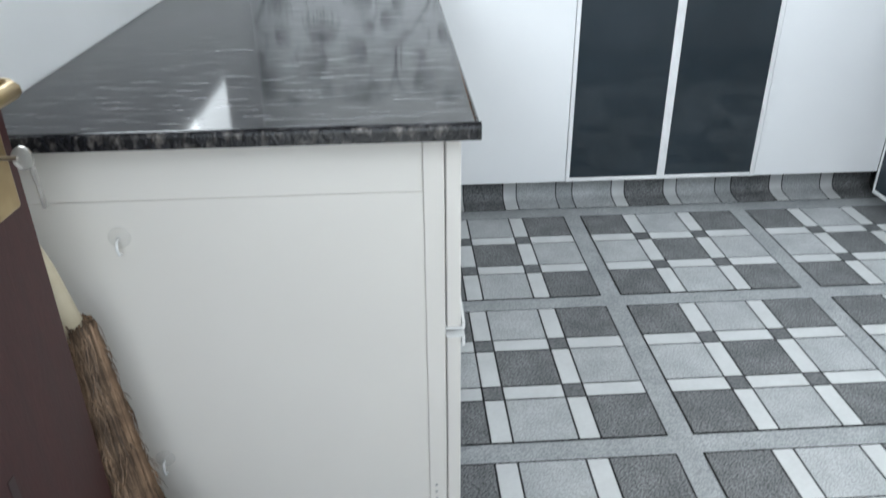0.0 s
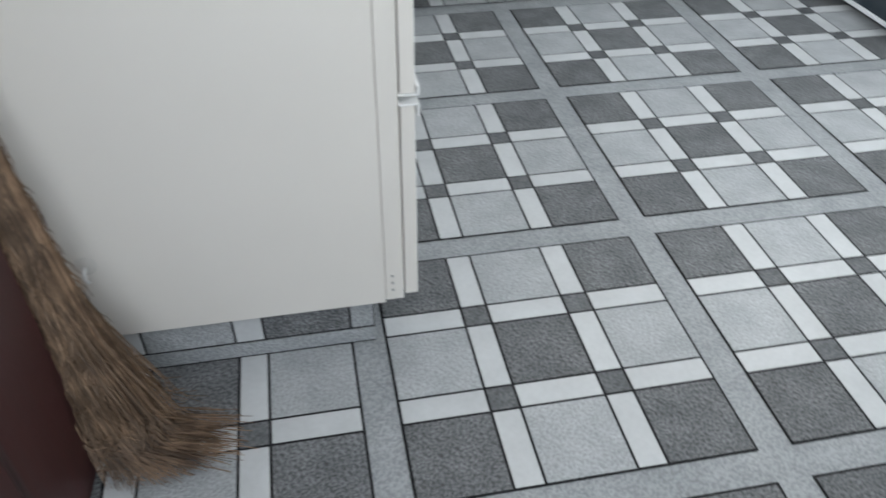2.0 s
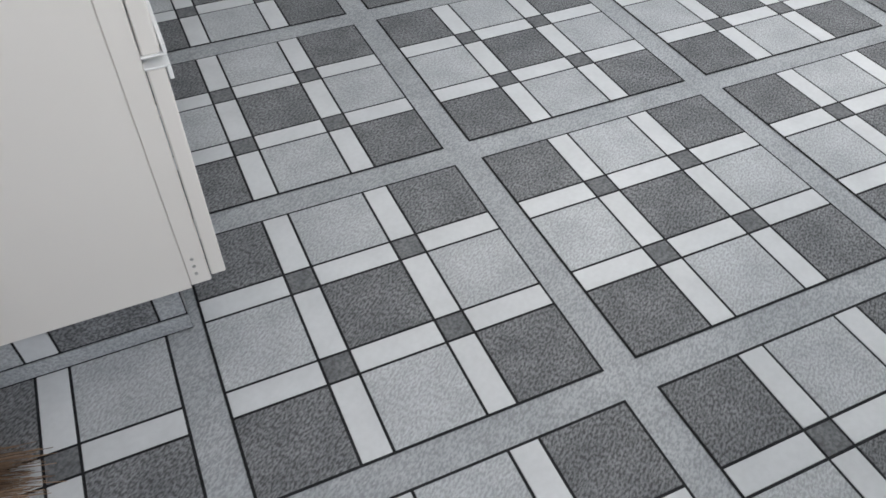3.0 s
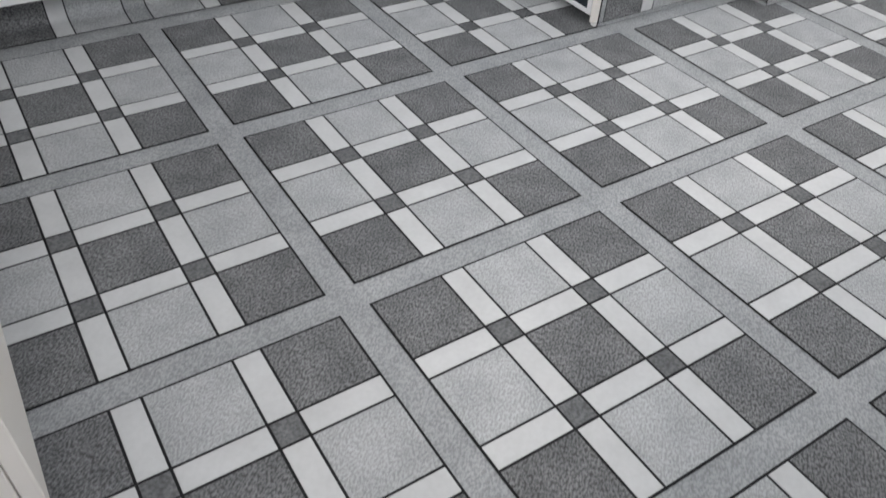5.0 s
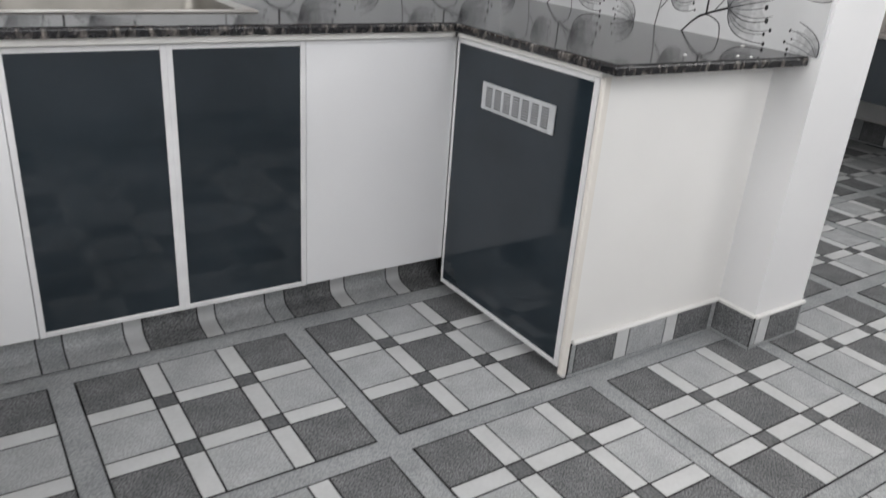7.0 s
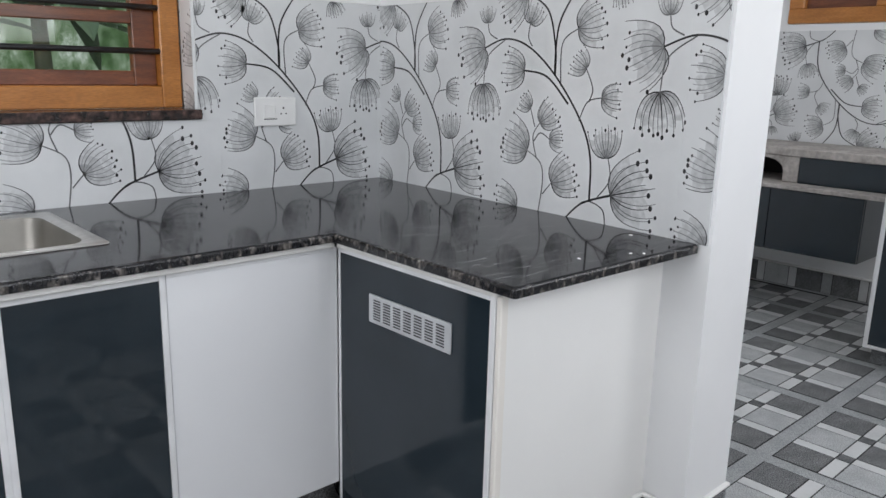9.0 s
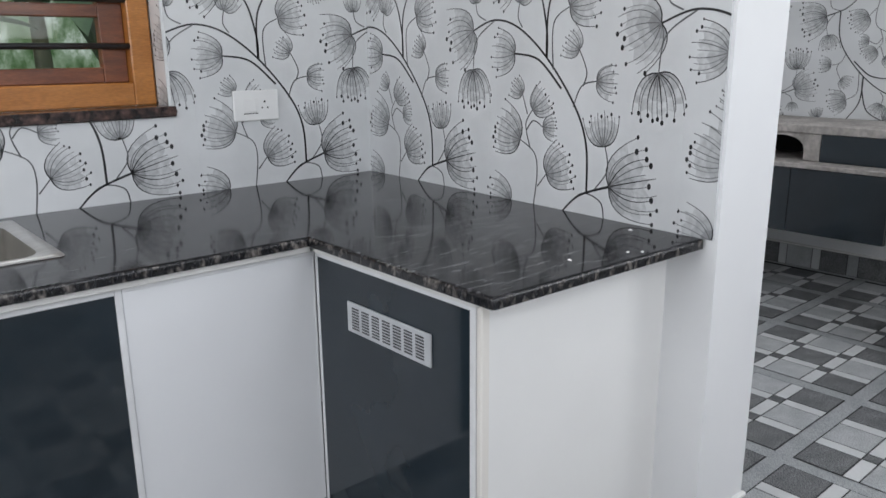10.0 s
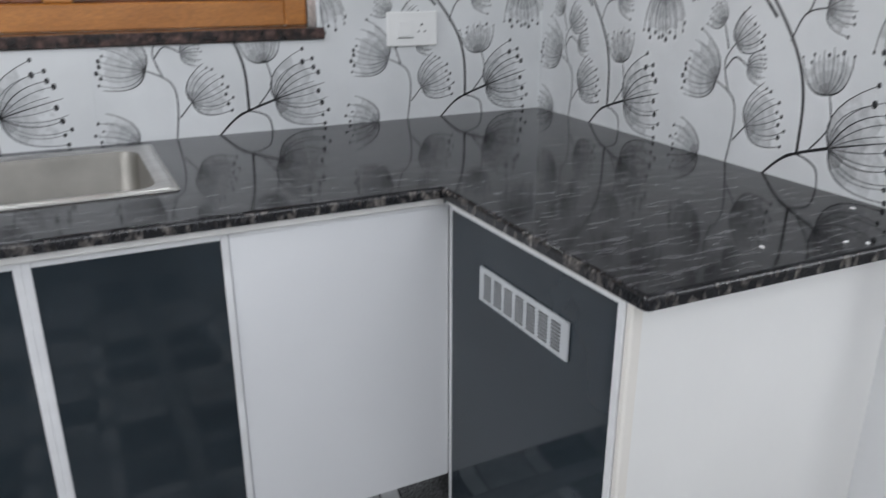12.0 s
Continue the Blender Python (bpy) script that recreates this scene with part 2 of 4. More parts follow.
floor = structure("floor", box(-0.75, -0.60, -0.12, 6.0, 3.6, -0.003), M_BORDER,
                  "grey patterned vinyl floor in checked squares with white strips", "floor")
structure("ceiling", box(-0.75, -0.60, CEIL, 6.0, 3.6, CEIL + 0.12), M_CEIL, "plain white painted ceiling", "ceiling")

WX0, WX1, WZ0, WZ1 = 0.54, 1.795, 1.155, 2.20   # kitchen window opening
bm = box(-0.75, NY, 0, WX0, NY + 0.22, CEIL)
bm_box(bm, WX1, NY, 0, 6.0, NY + 0.22, CEIL)
bm_box(bm, WX0, NY, 0, WX1, NY + 0.22, WZ0 - 0.002)
bm_box(bm, WX0, NY, WZ1, WX1, NY + 0.22, CEIL)
wall_north = structure("wall_north", bm, M_WALL, "white painted kitchen wall with a window opening", "wall")
structure("wall_east", prism([(2.480, 1.866), (2.722, 1.866), (2.74, NY), (east_x(NY), NY)], 0, CEIL), M_WALL,
          "white painted partition wall that ends at the passage", "wall")
# The opening in this unseen wall is assumed, to let light in eastward.
bm = box(-0.75, 0.08, 0, -0.56, 1.20, CEIL)
bm_box(bm, -0.75, 2.70, 0, -0.56, NY, CEIL)
bm_box(bm, -0.75, 1.20, 0, -0.56, 2.70, 1.25)
bm_box(bm, -0.75, 1.20, 2.35, -0.56, 2.70, CEIL)
structure("wall_west", bm, M_WALL, "white painted side wall with an assumed opening for light over the counter", "wall")
bm = box(-0.75, -0.10, 0, -0.52, 0.08, CEIL)
bm_box(bm, 0.40, -0.10, 0, 0.60, 0.08, CEIL)
bm_box(bm, -0.52, -0.10, 2.10, 0.40, 0.08, CEIL)
# Both window openings are assumed, added to let light in.
for x0, x1 in ((0.60, 2.50), (3.50, 5.10)):
    bm_box(bm, x0, -0.10, 0, x1, 0.08, 1.35)
    bm_box(bm, x0, -0.10, 2.55, x1, 0.08, CEIL)
bm_box(bm, 2.50, -0.10, 0, 3.50, 0.08, CEIL)
bm_box(bm, 5.10, -0.10, 0, 5.78, 0.08, CEIL)
structure("wall_south", bm, M_WALL, "white painted wall with a doorway and assumed openings for light", "wall")
FX = 5.50
bm = box(FX, -0.10, 0, FX + 0.2, NY, 1.62)
bm_box(bm, FX, -0.10, 2.5, FX + 0.2, NY, CEIL)
bm_box(bm, FX, 3.09, 1.62, FX + 0.2, NY, 2.5)
bm_box(bm, FX, -0.10, 1.62, FX + 0.2, 1.55, 2.5)
structure("wall_far_east", bm, M_WALL, "white painted wall of the second kitchen", "wall")
bm = box(-0.75, -2.2, 0, -0.70, -0.6, CEIL)
bm_box(bm, 0.9, -2.2, 0, 0.95, -0.6, CEIL)
structure("wall_hall", bm, M_WALL, "plain white walls of the entrance hall", "wall")

# ---------- printed wall tiles ----------
TW, TH = 0.6875, 0.656   # one printed tile


def bm_ribbon(bm, pts, w0, w1, y, mi):
    """A flat inked line along points (u, v) of the tile, w0 to w1 wide, y off its face."""
    rows = []
    for k, p in enumerate(pts):
        a, b = pts[max(k - 1, 0)], pts[min(k + 1, len(pts) - 1)]
        du, dv = b[0] - a[0], b[1] - a[1]
        ln = math.hypot(du, dv) or 1.0
        w = (w0 + (w1 - w0) * k / (len(pts) - 1)) / 2
        rows.append((bm.verts.new((p[0] - dv / ln * w, y, p[1] + du / ln * w)), bm.verts.new((p[0] + dv / ln * w, y, p[1] - du / ln * w))))
    for (a, b), (c, d) in zip(rows, rows[1:]):
        bm.faces.new((a, b, d, c)).material_index = mi


def curve_through(pts, steps=7):
    """A smooth line through points."""
    out = []
    for k in range(len(pts) - 1):
        p0, p1, p2, p3 = pts[max(k - 1, 0)], pts[k], pts[k + 1], pts[min(k + 2, len(pts) - 1)]
        for s in range(steps):
            t = s / steps
            out.append(tuple(0.5 * (2 * p1[i] + (p2[i] - p0[i]) * t + (2 * p0[i] - 5 * p1[i] + 4 * p2[i] - p3[i]) * t * t
                                    + (3 * p1[i] - p0[i] - 3 * p2[i] + p3[i]) * t ** 3) for i in (0, 1)))
    return out + [tuple(pts[-1])]


# seed heads: base u, v, way it opens in degrees, reach, half spread
HEADS = (
    (0.157, 0.087, 14, 0.152, 46), (-0.181, 0.185, 161, 0.118, 44), (-0.071, 0.095, 28, 0.106, 45), (-0.218, -0.005, 172, 0.106, 44),
    (0.132, 0.191, 97, 0.090, 42), (-0.394, 0.382, 276, 0.116, 45), (-0.394, 0.498, 202, 0.132, 52), (-0.209, 0.430, 177, 0.100, 46),
    (0.001, 0.551, 15, 0.102, 47), (-0.382, 0.579, 95, 0.050, 48), (-0.191, 0.571, 66, 0.064, 50), (0.039, 0.440, 148, 0.062, 48),
    (0.103, 0.359, 0, 0.070, 46), (-0.131, 0.274, 38, 0.080, 44), (-0.174, 0.317, 145, 0.053, 42), (-0.087, 0.226, 2, 0.055, 44),
    (-0.219, 0.664, 206, 0.122, 48), (0.150, 0.655, 285, 0.055, 50),
)
MAIN_STEMS = (
    ((-0.394, 0.498), (-0.298, 0.526), (-0.195, 0.502), (-0.082, 0.42), (0.027, 0.294), (0.074, 0.19), (0.081, 0.06)),
    ((-0.008, 0.668), (-0.074, 0.563), (-0.082, 0.42)), ((-0.209, 0.43), (-0.112, 0.413), (-0.022, 0.336)),
    ((-0.005, -0.002), (0.055, 0.05), (0.157, 0.087)), ((-0.219, 0.664), (-0.122, 0.609), (-0.084, 0.5), (-0.08, 0.42)),
)
FINE_STEMS = (
    ((0.001, 0.551), (-0.057, 0.509), (-0.055, 0.387)), ((-0.394, 0.382), (-0.378, 0.47), (-0.298, 0.524)),
    ((0.140, 0.191), (0.15, 0.13), (0.11, 0.075)), ((0.103, 0.359), (0.051, 0.345), (0.023, 0.289)),
    ((0.039, 0.44), (0.067, 0.383), (0.056, 0.345)), ((-0.181, 0.185), (-0.122, 0.152), (-0.108, 0.095), (-0.12, -0.002)),
    ((-0.071, 0.095), (-0.106, 0.055)), ((-0.131, 0.274), (-0.158, 0.23), (-0.138, 0.162)), ((-0.174, 0.317), (-0.152, 0.26)),
    ((-0.087, 0.226), (-0.127, 0.243), (-0.154, 0.215)), ((-0.382, 0.579), (-0.372, 0.545), (-0.335, 0.526)),
    ((-0.191, 0.571), (-0.197, 0.531), (-0.179, 0.502)), ((0.014, 0.019), (0.068, 0.058), (0.13, 0.043), (0.144, 0.0)),
)


def print_of_tile(u0, u1, v0, v1, flip=False):
    """The inked drawing of one tile, cut to u0..u1 and v0..v1; it faces -y. flip: the tile hangs upside down."""
    rnd = random.Random(5)
    bm = bmesh.new()
    for shift in (-TW, 0.0, TW):
        du = 0.3125 + shift
        for u, v, way, reach, spread in HEADS:
            n = 7 + int(reach * 45)
            ribs, pale, bold = [], reach < 0.075, reach > 0.145 or 260 < way < 290
            for k in range(n):
                f = 2 * k / (n - 1) - 1
                f += rnd.uniform(-0.3, 0.3) / n
                a1 = radians(way + f * spread * 0.94)
                a0 = radians(way + f * spread * 2.25)
                ln = reach * (1.0 + 0.06 * f * f) * (rnd.uniform(0.95, 1.05) if k % 2 == 0 else rnd.uniform(0.82, 0.95))
                q = (u + math.cos(a0) * ln * 0.55, v + math.sin(a0) * ln * 0.55)
                e = (u + math.cos(a1) * ln, v + math.sin(a1) * ln)
                ribs.append([((1 - t) ** 2 * u + 2 * t * (1 - t) * q[0] + t * t * e[0] + du, (1 - t) ** 2 * v + 2 * t * (1 - t) * q[1] + t * t * e[1])
                             for t in (i / 7 for i in range(8))])
            for a, b in zip(ribs, ribs[1:]):
                for i in range(6):
                    vs = [bm.verts.new((p[0], -0.0003, p[1])) for p in (a[i], b[i], b[i + 1], a[i + 1])]
                    bm.faces.new(vs).material_index = (4, 4, 3, 3, 2, 2)[i]
            for k, r in enumerate(ribs):
                edge = k in (0, n - 1) or bold and k % 3 == 0
                tone = (0 if edge else 1) if bold else (0 if edge and reach > 0.085 else 1 if edge or k % 2 == 0 else 5)
                bm_ribbon(bm, r, 0.0038 if edge else 0.0026, 0.0016, -0.0006, tone)
                if rnd.random() < 0.28:
                    continue
                d = reach * (0.041 if not pale else 0.045) * rnd.uniform(0.7, 1.25)
                ring = [bm.verts.new((r[-1][0] + d * math.cos(i * math.pi / 4) * 0.85, -0.0009, r[-1][1] + d * math.sin(i * math.pi / 4) * 1.15)) for i in range(8)]
                bm.faces.new(ring).material_index = 1 if pale else 0
        for line in MAIN_STEMS:
            bm_ribbon(bm, [(p[0] + du, p[1]) for p in curve_through(line)], 0.0052, 0.0072, -0.0007, 0)
        for line in FINE_STEMS:
            bm_ribbon(bm, [(p[0] + du, p[1]) for p in curve_through(line)], 0.0034, 0.0044, -0.0007, 1)
    for co, no in (((u0, 0, 0), (-1, 0, 0)), ((u1, 0, 0), (1, 0, 0)), ((0, 0, v0), (0, 0, -1)), ((0, 0, v1), (0, 0, 1))):
        bmesh.ops.bisect_plane(bm, geom=bm.verts[:] + bm.edges[:] + bm.faces[:], plane_co=co, plane_no=no, clear_outer=True)
    if flip:
        for v in bm.verts:
            v.co.x, v.co.z = TW - v.co.x, TH - v.co.z
    return bm


PRINTS = {}


def wall_tile(parent, m, u0=0.0, u1=TW, v0=0.0, v1=TH, flip=False):
    """One printed tile as a part of the splash: a slab with its drawing on the face."""
    key = (round(u0, 3), round(u1, 3), round(v0, 3), round(v1, 3), flip)
    if key not in PRINTS:
        a = mesh_of("tile", box(u0 + 0.00008, 0.0, v0, u1 - 0.00008, 0.008, v1), M_TILE)
        bm = print_of_tile(u0, u1, v0, v1, flip)
        me = bpy.data.meshes.new("flower_print")
        bm.to_mesh(me)
        bm.free()
        for x in (M_INK, M_INKGREY, M_PETAL, M_PETALMID, M_PETALDK, M_RIB):
            me.materials.append(x)
        PRINTS[key] = (a, me)
    a, b = PRINTS[key]
    t = new("tile", a)
    t.parent, t.matrix_world = parent, m
    p = new("flower_print", b)
    p.parent = t
    tagged(p, "grey and black seed-head flower drawing", kind="stuff")
    return t


splash = tagged(new("backsplash"), "white glazed wall tiles printed with grey seed-head flowers", "backsplash", kind="structure")
x = east_x(NY) + 0.002
UNDER = WZ0 - 0.03 - TOP
wall_tile(splash, pose(x - TW, NY - 0.008, TOP))                                       # beside the window, full height
wall_tile(splash, pose(x - 2 * TW, NY - 0.008, TOP), u0=WX1 - (x - 2 * TW))
wall_tile(splash, pose(x - 2 * TW, NY - 0.008, TOP), u1=WX1 - (x - 2 * TW), v1=UNDER)   # below the sill
wall_tile(splash, pose(x - 3 * TW, NY - 0.008, TOP), v1=UNDER)
wall_tile(splash, pose(x - 4 * TW, NY - 0.008, TOP))
wall_tile(splash, pose(x - 5 * TW, NY - 0.008, TOP), u0=-0.55 - (x - 5 * TW))
# the east wall, askew
turn = -90 - math.degrees(math.atan(0.0494))
ux, uy = -0.0494 / math.hypot(1, 0.0494), -1 / math.hypot(1, 0.0494)
for k, u1 in ((0, TW), (1, TW), (2, 0.100)):
    wall_tile(splash, pose(east_x(NY) - 0.008 + ux * k * TW, NY + uy * k * TW, TOP, 0, 0, turn), u1=u1)
# the window's reveal
wall_tile(splash, pose(WX1 - 0.008, NY + 0.0835, WZ0 + 0.0045, 0, 0, -90), u1=0.083, v1=TH - (WZ0 - TOP) - 0.0045)
# a thin cement bead along the top of the tiles
bead = part("bead", box(WX1, NY - 0.010, TOP + TH, east_x(NY), NY, TOP + TH + 0.007, 0.002), M_WALL, splash)
bead = part("bead", prism([(east_x(NY) - 0.010, NY), (east_x(NY), NY), (2.480, 1.866), (2.470, 1.866)], TOP + TH, TOP + TH + 0.007), M_WALL, splash)

# ---------- kitchen window ----------
window = tagged(new("window_1"), "brown teak casement window with black iron bars over a granite sill", "window", kind="structure")
FY = NY + 0.085
for b in (box(WX0 + 0.005, FY, WZ0 + 0.005, WX0 + 0.09, FY + 0.09, WZ1, 0.004), box(WX1 - 0.076, FY, WZ0 + 0.005, WX1 - 0.010, FY + 0.09, WZ1, 0.004),
          box(WX0 + 0.09, FY, WZ0 + 0.005, WX1 - 0.076, FY + 0.09, WZ0 + 0.075, 0.004), box(WX0 + 0.09, FY, WZ1 - 0.08, WX1 - 0.076, FY + 0.09, WZ1, 0.004),
          box(1.10, FY + 0.001, WZ0 + 0.075, 1.17, FY + 0.089, WZ1 - 0.08, 0.004)):
    part("window_frame", b, M_WOOD, window, "golden brown varnished teak")
for a, b in ((WX0 + 0.09, 1.10), (1.17, WX1 - 0.076)):
    sash = part("sash", box(a, FY + 0.04, WZ0 + 0.075, a + 0.075, FY + 0.08, WZ1 - 0.08, 0.003), M_WOODDK, window, "dark brown casement")
    part("stile", box(b - 0.073, FY + 0.04, WZ0 + 0.075, b, FY + 0.08, WZ1 - 0.08, 0.003), M_WOODDK, sash)
    for z0, z1 in ((WZ0 + 0.075, WZ0 + 0.122), (1.424, 1.462), (WZ1 - 0.14, WZ1 - 0.08)):
        part("rail", box(a + 0.075, FY + 0.041, z0, b - 0.073, FY + 0.079, z1, 0.003), M_WOODDK, sash)
    for z0, z1 in ((WZ0 + 0.122, 1.424), (1.462, WZ1 - 0.14)):
        pane = part("pane", box(a + 0.075, FY + 0.058, z0, b - 0.073, FY + 0.062, z1), M_GLASS, sash)
        pane.visible_shadow = False
for k in range(7):
    z = 1.340 + 0.136 * k
    if z < WZ1 - 0.09:
        part("bar", tube([(WX0 + 0.08, FY + 0.012, z), (WX1 - 0.066, FY + 0.012, z)], 0.0095, sides=10), M_BLACK, window, "black iron bar", smooth=True)
part("window_sill", box(WX0 - 0.02, NY - 0.022, WZ0 - 0.028, WX1 + 0.008, FY + 0.02, WZ0 + 0.004, 0.003), M_SILL, window, "dark granite sill")

# ---------- kitchen counters ----------
CT = 0.024           # slab
FRONT_Y, FRONT_X = 2.572, 1.800


def slab(name, outlines, label):
    """A granite slab: a polished top on a mottled sawn edge."""
    top = thing(name, label, "countertop")
    for o in outlines:
        s = part("slab_section", prism(o, TOP - 0.010, TOP), M_GRANITE, top)
        part("slab_edge", prism(o, TOP - CT, TOP - 0.010), M_GREDGE, s, "mottled black and white granite edge")
    return top


def nosing(parent, a, b):
    """The rounded front arris of a slab from a to b."""
    d = Vector((b[0] - a[0], b[1] - a[1], 0)).normalized()
    n = Vector((d.y, -d.x, 0))
    rows = []
    bm = bmesh.new()
    for k in range(7):
        t = radians(90 * k / 6)
        off = n * (0.009 * math.sin(t)) + Vector((0, 0, TOP - 0.009 + 0.009 * math.cos(t)))
        rows.append([bm.verts.new(Vector((p[0], p[1], 0)) + off) for p in (a, b)])
    rows.append([bm.verts.new(Vector((p[0], p[1], TOP - CT)) + n * 0.009) for p in (a, b)])
    rows.append([bm.verts.new(Vector((p[0], p[1], TOP - CT))) for p in (a, b)])
    for q, w in zip(rows, rows[1:]):
        bm.faces.new((q[0], q[1], w[1], w[0]))
    me = part("nosing", bm, [M_GRANITE, M_GREDGE], parent)
    for k, f in enumerate(me.data.polygons):
        f.material_index = 0 if k < 3 else 1
        f.use_smooth = k < 6


def nosing_corner(parent, x, y, a0, a1):
    """The rounded outer corner between two nosings, from heading a0 to a1 round (x, y)."""
    bm = bmesh.new()
    rows = []
    for k in range(8):
        t = radians(90 * min(k, 6) / 6)
        r, z = 0.009 * math.sin(t), TOP - 0.009 + 0.009 * math.cos(t) if k < 7 else TOP - CT
        rows.append([bm.verts.new((x + r * math.cos(radians(a0 + (a1 - a0) * i / 5)), y + r * math.sin(radians(a0 + (a1 - a0) * i / 5)), z)) for i in range(6)])
    for k, (q, w) in enumerate(zip(rows, rows[1:])):
        for i in range(5):
            f = bm.faces.new((q[i], w[i], w[i + 1], q[i + 1]))
            f.material_index, f.smooth = (0 if k < 3 else 1), True
    part("nosing_corner", bm, [M_GRANITE, M_GREDGE], parent, smooth=True)


left_top = slab("countertop", [[(-0.55, 1.043), (0.145, 1.043), (0.145, FRONT_Y), (0.60, FRONT_Y), (0.60, NY - 0.009), (-0.55, NY - 0.009)]],
                "polished black granite countertop with fine grey veins")
nosing(left_top, (-0.55, 1.043), (0.154, 1.043))
nosing(left_top, (0.145, 1.043), (0.145, FRONT_Y))
# the run under the window has a cut-out for the sink
SX0, SX1, SY0, SY1 = 0.635, 1.297, 2.780, 3.275
CX, CY = SX1 - 0.02, FRONT_Y
counter = slab("countertop", [
    [(CX, CY), (FRONT_X, CY), (FRONT_X - 0.004, 1.925), (east_x(1.91) - 0.009, 1.908), (east_x(NY) - 0.009, NY - 0.009), (CX, NY - 0.009)],
    [(0.6005, CY), (SX0 + 0.02, CY), (SX0 + 0.02, NY - 0.009), (0.6005, NY - 0.009)],
    [(SX0 + 0.02, CY), (CX, CY), (CX, SY0 + 0.02), (SX0 + 0.02, SY0 + 0.02)],
    [(SX0 + 0.02, SY1 - 0.02), (CX, SY1 - 0.02), (CX, NY - 0.009), (SX0 + 0.02, NY - 0.009)]], "polished black granite corner countertop with a sink")
nosing(counter, (0.145, CY), (FRONT_X - 0.009, CY))
nosing(counter, (FRONT_X, CY), (FRONT_X - 0.004, 1.925))
nosing(counter, (FRONT_X - 0.004, 1.925), (east_x(1.91) - 0.009, 1.908))
nosing_corner(counter, FRONT_X - 0.004, 1.925, 180, 270)

# ---------- sink ----------
sink = thing("sink", "stainless steel sink bowl set into the granite top", "sink", (SX0 + SX1) / 2, (SY0 + SY1) / 2, TOP)


def rounded(x0, y0, x1, y1, r, n=6):
    out = []
    for cx, cy, a in ((x1 - r, y1 - r, 0), (x0 + r, y1 - r, 90), (x0 + r, y0 + r, 180), (x1 - r, y0 + r, 270)):
        for k in range(n + 1):
            t = radians(a + 90 * k / n)
            out.append((cx + r * math.cos(t), cy + r * math.sin(t)))
    return out


def loft(rings, close_last=True):
    bm = bmesh.new()
    vs = [[bm.verts.new(p) for p in ring] for ring in rings]
    for a, b in zip(vs, vs[1:]):
        for i in range(len(a)):
            bm.faces.new((a[i], a[(i + 1) % len(a)], b[(i + 1) % len(a)], b[i]))
    if close_last:
        bm.faces.new(vs[-1])
    return bm


sx, sy = (SX1 - SX0) / 2, (SY1 - SY0) / 2
rim = [[(px, py, z) for px, py in rounded(-sx + i, -sy + i, sx - i, sy - i, r)] for i, z, r in
       ((0.0, 0.001, 0.012), (0.002, 0.0045, 0.012), (0.028, 0.005, 0.03), (0.040, 0.001, 0.055))]
part("rim", loft(rim, False), M_STEEL, sink, smooth=True)
bowl = [[(px, py, z) for px, py in rounded(-sx + i, -sy + i, sx - i, sy - i, r)] for i, z, r in
        ((0.040, 0.001, 0.055), (0.044, -0.012, 0.058), (0.050, -0.150, 0.06), (0.068, -0.180, 0.05), (0.12, -0.184, 0.03))]
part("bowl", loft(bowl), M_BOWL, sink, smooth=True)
drain = loft([[(0.045 * k * math.cos(t), 0.045 * k * math.sin(t), z) for t in (i * math.pi / 10 for i in range(20))] for k, z in ((1.0, -0.1835), (0.9, -0.181), (0.6, -0.182), (0.5, -0.188))])
part("drain", drain, M_STEEL, sink, "round steel drain", smooth=True)

# ---------- base cabinets under the window ----------
BY = 2.600           # door faces
ZB, ZT = 0.124, 0.832


def base_cabinet(x0, x1, doors, label):
    cab = thing("base_cabinet", label, "cabinet", (x0 + x1) / 2, BY, 0.1)
    off = Matrix.Translation((-(x0 + x1) / 2, -BY, -0.1))

    def put(name, bm, m, lab=""):
        bmesh.ops.transform(bm, matrix=off, verts=bm.verts)
        return part(name, bm, m, cab, lab)
    put("body", box(x0 + 0.001, BY + 0.022, ZB, x1 - 0.001, NY - 0.012, TOP - CT - 0.19 if doors == "dark" else TOP - CT - 0.001), M_CABSIDE)
    if doors == "dark":
        put("back_rail", box(x0 + 0.001, BY + 0.022, TOP - CT - 0.18, x1 - 0.001, BY + 0.04, TOP - CT - 0.001), M_CABSIDE)
        leaf = put("door", box(x0 + 0.012, BY + 0.004, ZB + 0.012, x1 - 0.012, BY + 0.020, ZT - 0.012, 0.001), M_GLOSS, "glossy dark blue-grey laminate door")
        t, d = 0.014, 0.019
        for b in (box(x0, BY, ZB, x0 + t, BY + d, ZT, 0.0006), box(x1 - t, BY, ZB, x1, BY + d, ZT, 0.0006),
                  box(x0 + t, BY, ZB, x1 - t, BY + d, ZB + t, 0.0015), box(x0 + t, BY, ZT - t, x1 - t, BY + d, ZT, 0.0015)):
            bmesh.ops.transform(b, matrix=off, verts=b.verts)
            part("door_edging", b, M_ALU, leaf, "white aluminium edge profile")
    else:
        leaf = put("door", box(x0 + 0.001, BY + 0.003, ZB, x1 - 0.001, BY + 0.021, ZT, 0.002), M_CABDOOR, "white laminate door")
        b = box(x0 + 0.001, BY - 0.001, ZT - 0.010, x1 - 0.001, BY + 0.003, ZT, 0.001)
        bmesh.ops.transform(b, matrix=off, verts=b.verts)
        part("door_edging", b, M_ALU, leaf)
    return cab


base_cabinet(0.175, 0.642, "white", "white laminate base cabinet under the granite counter")
base_cabinet(0.6425, 0.9964, "dark", "base cabinet with a glossy blue-grey door under the sink")
base_cabinet(0.9967, 1.3496, "dark", "base cabinet with a glossy blue-grey door beside the sink")
base_cabinet(1.350, 1.8305, "white", "white laminate corner base cabinet")
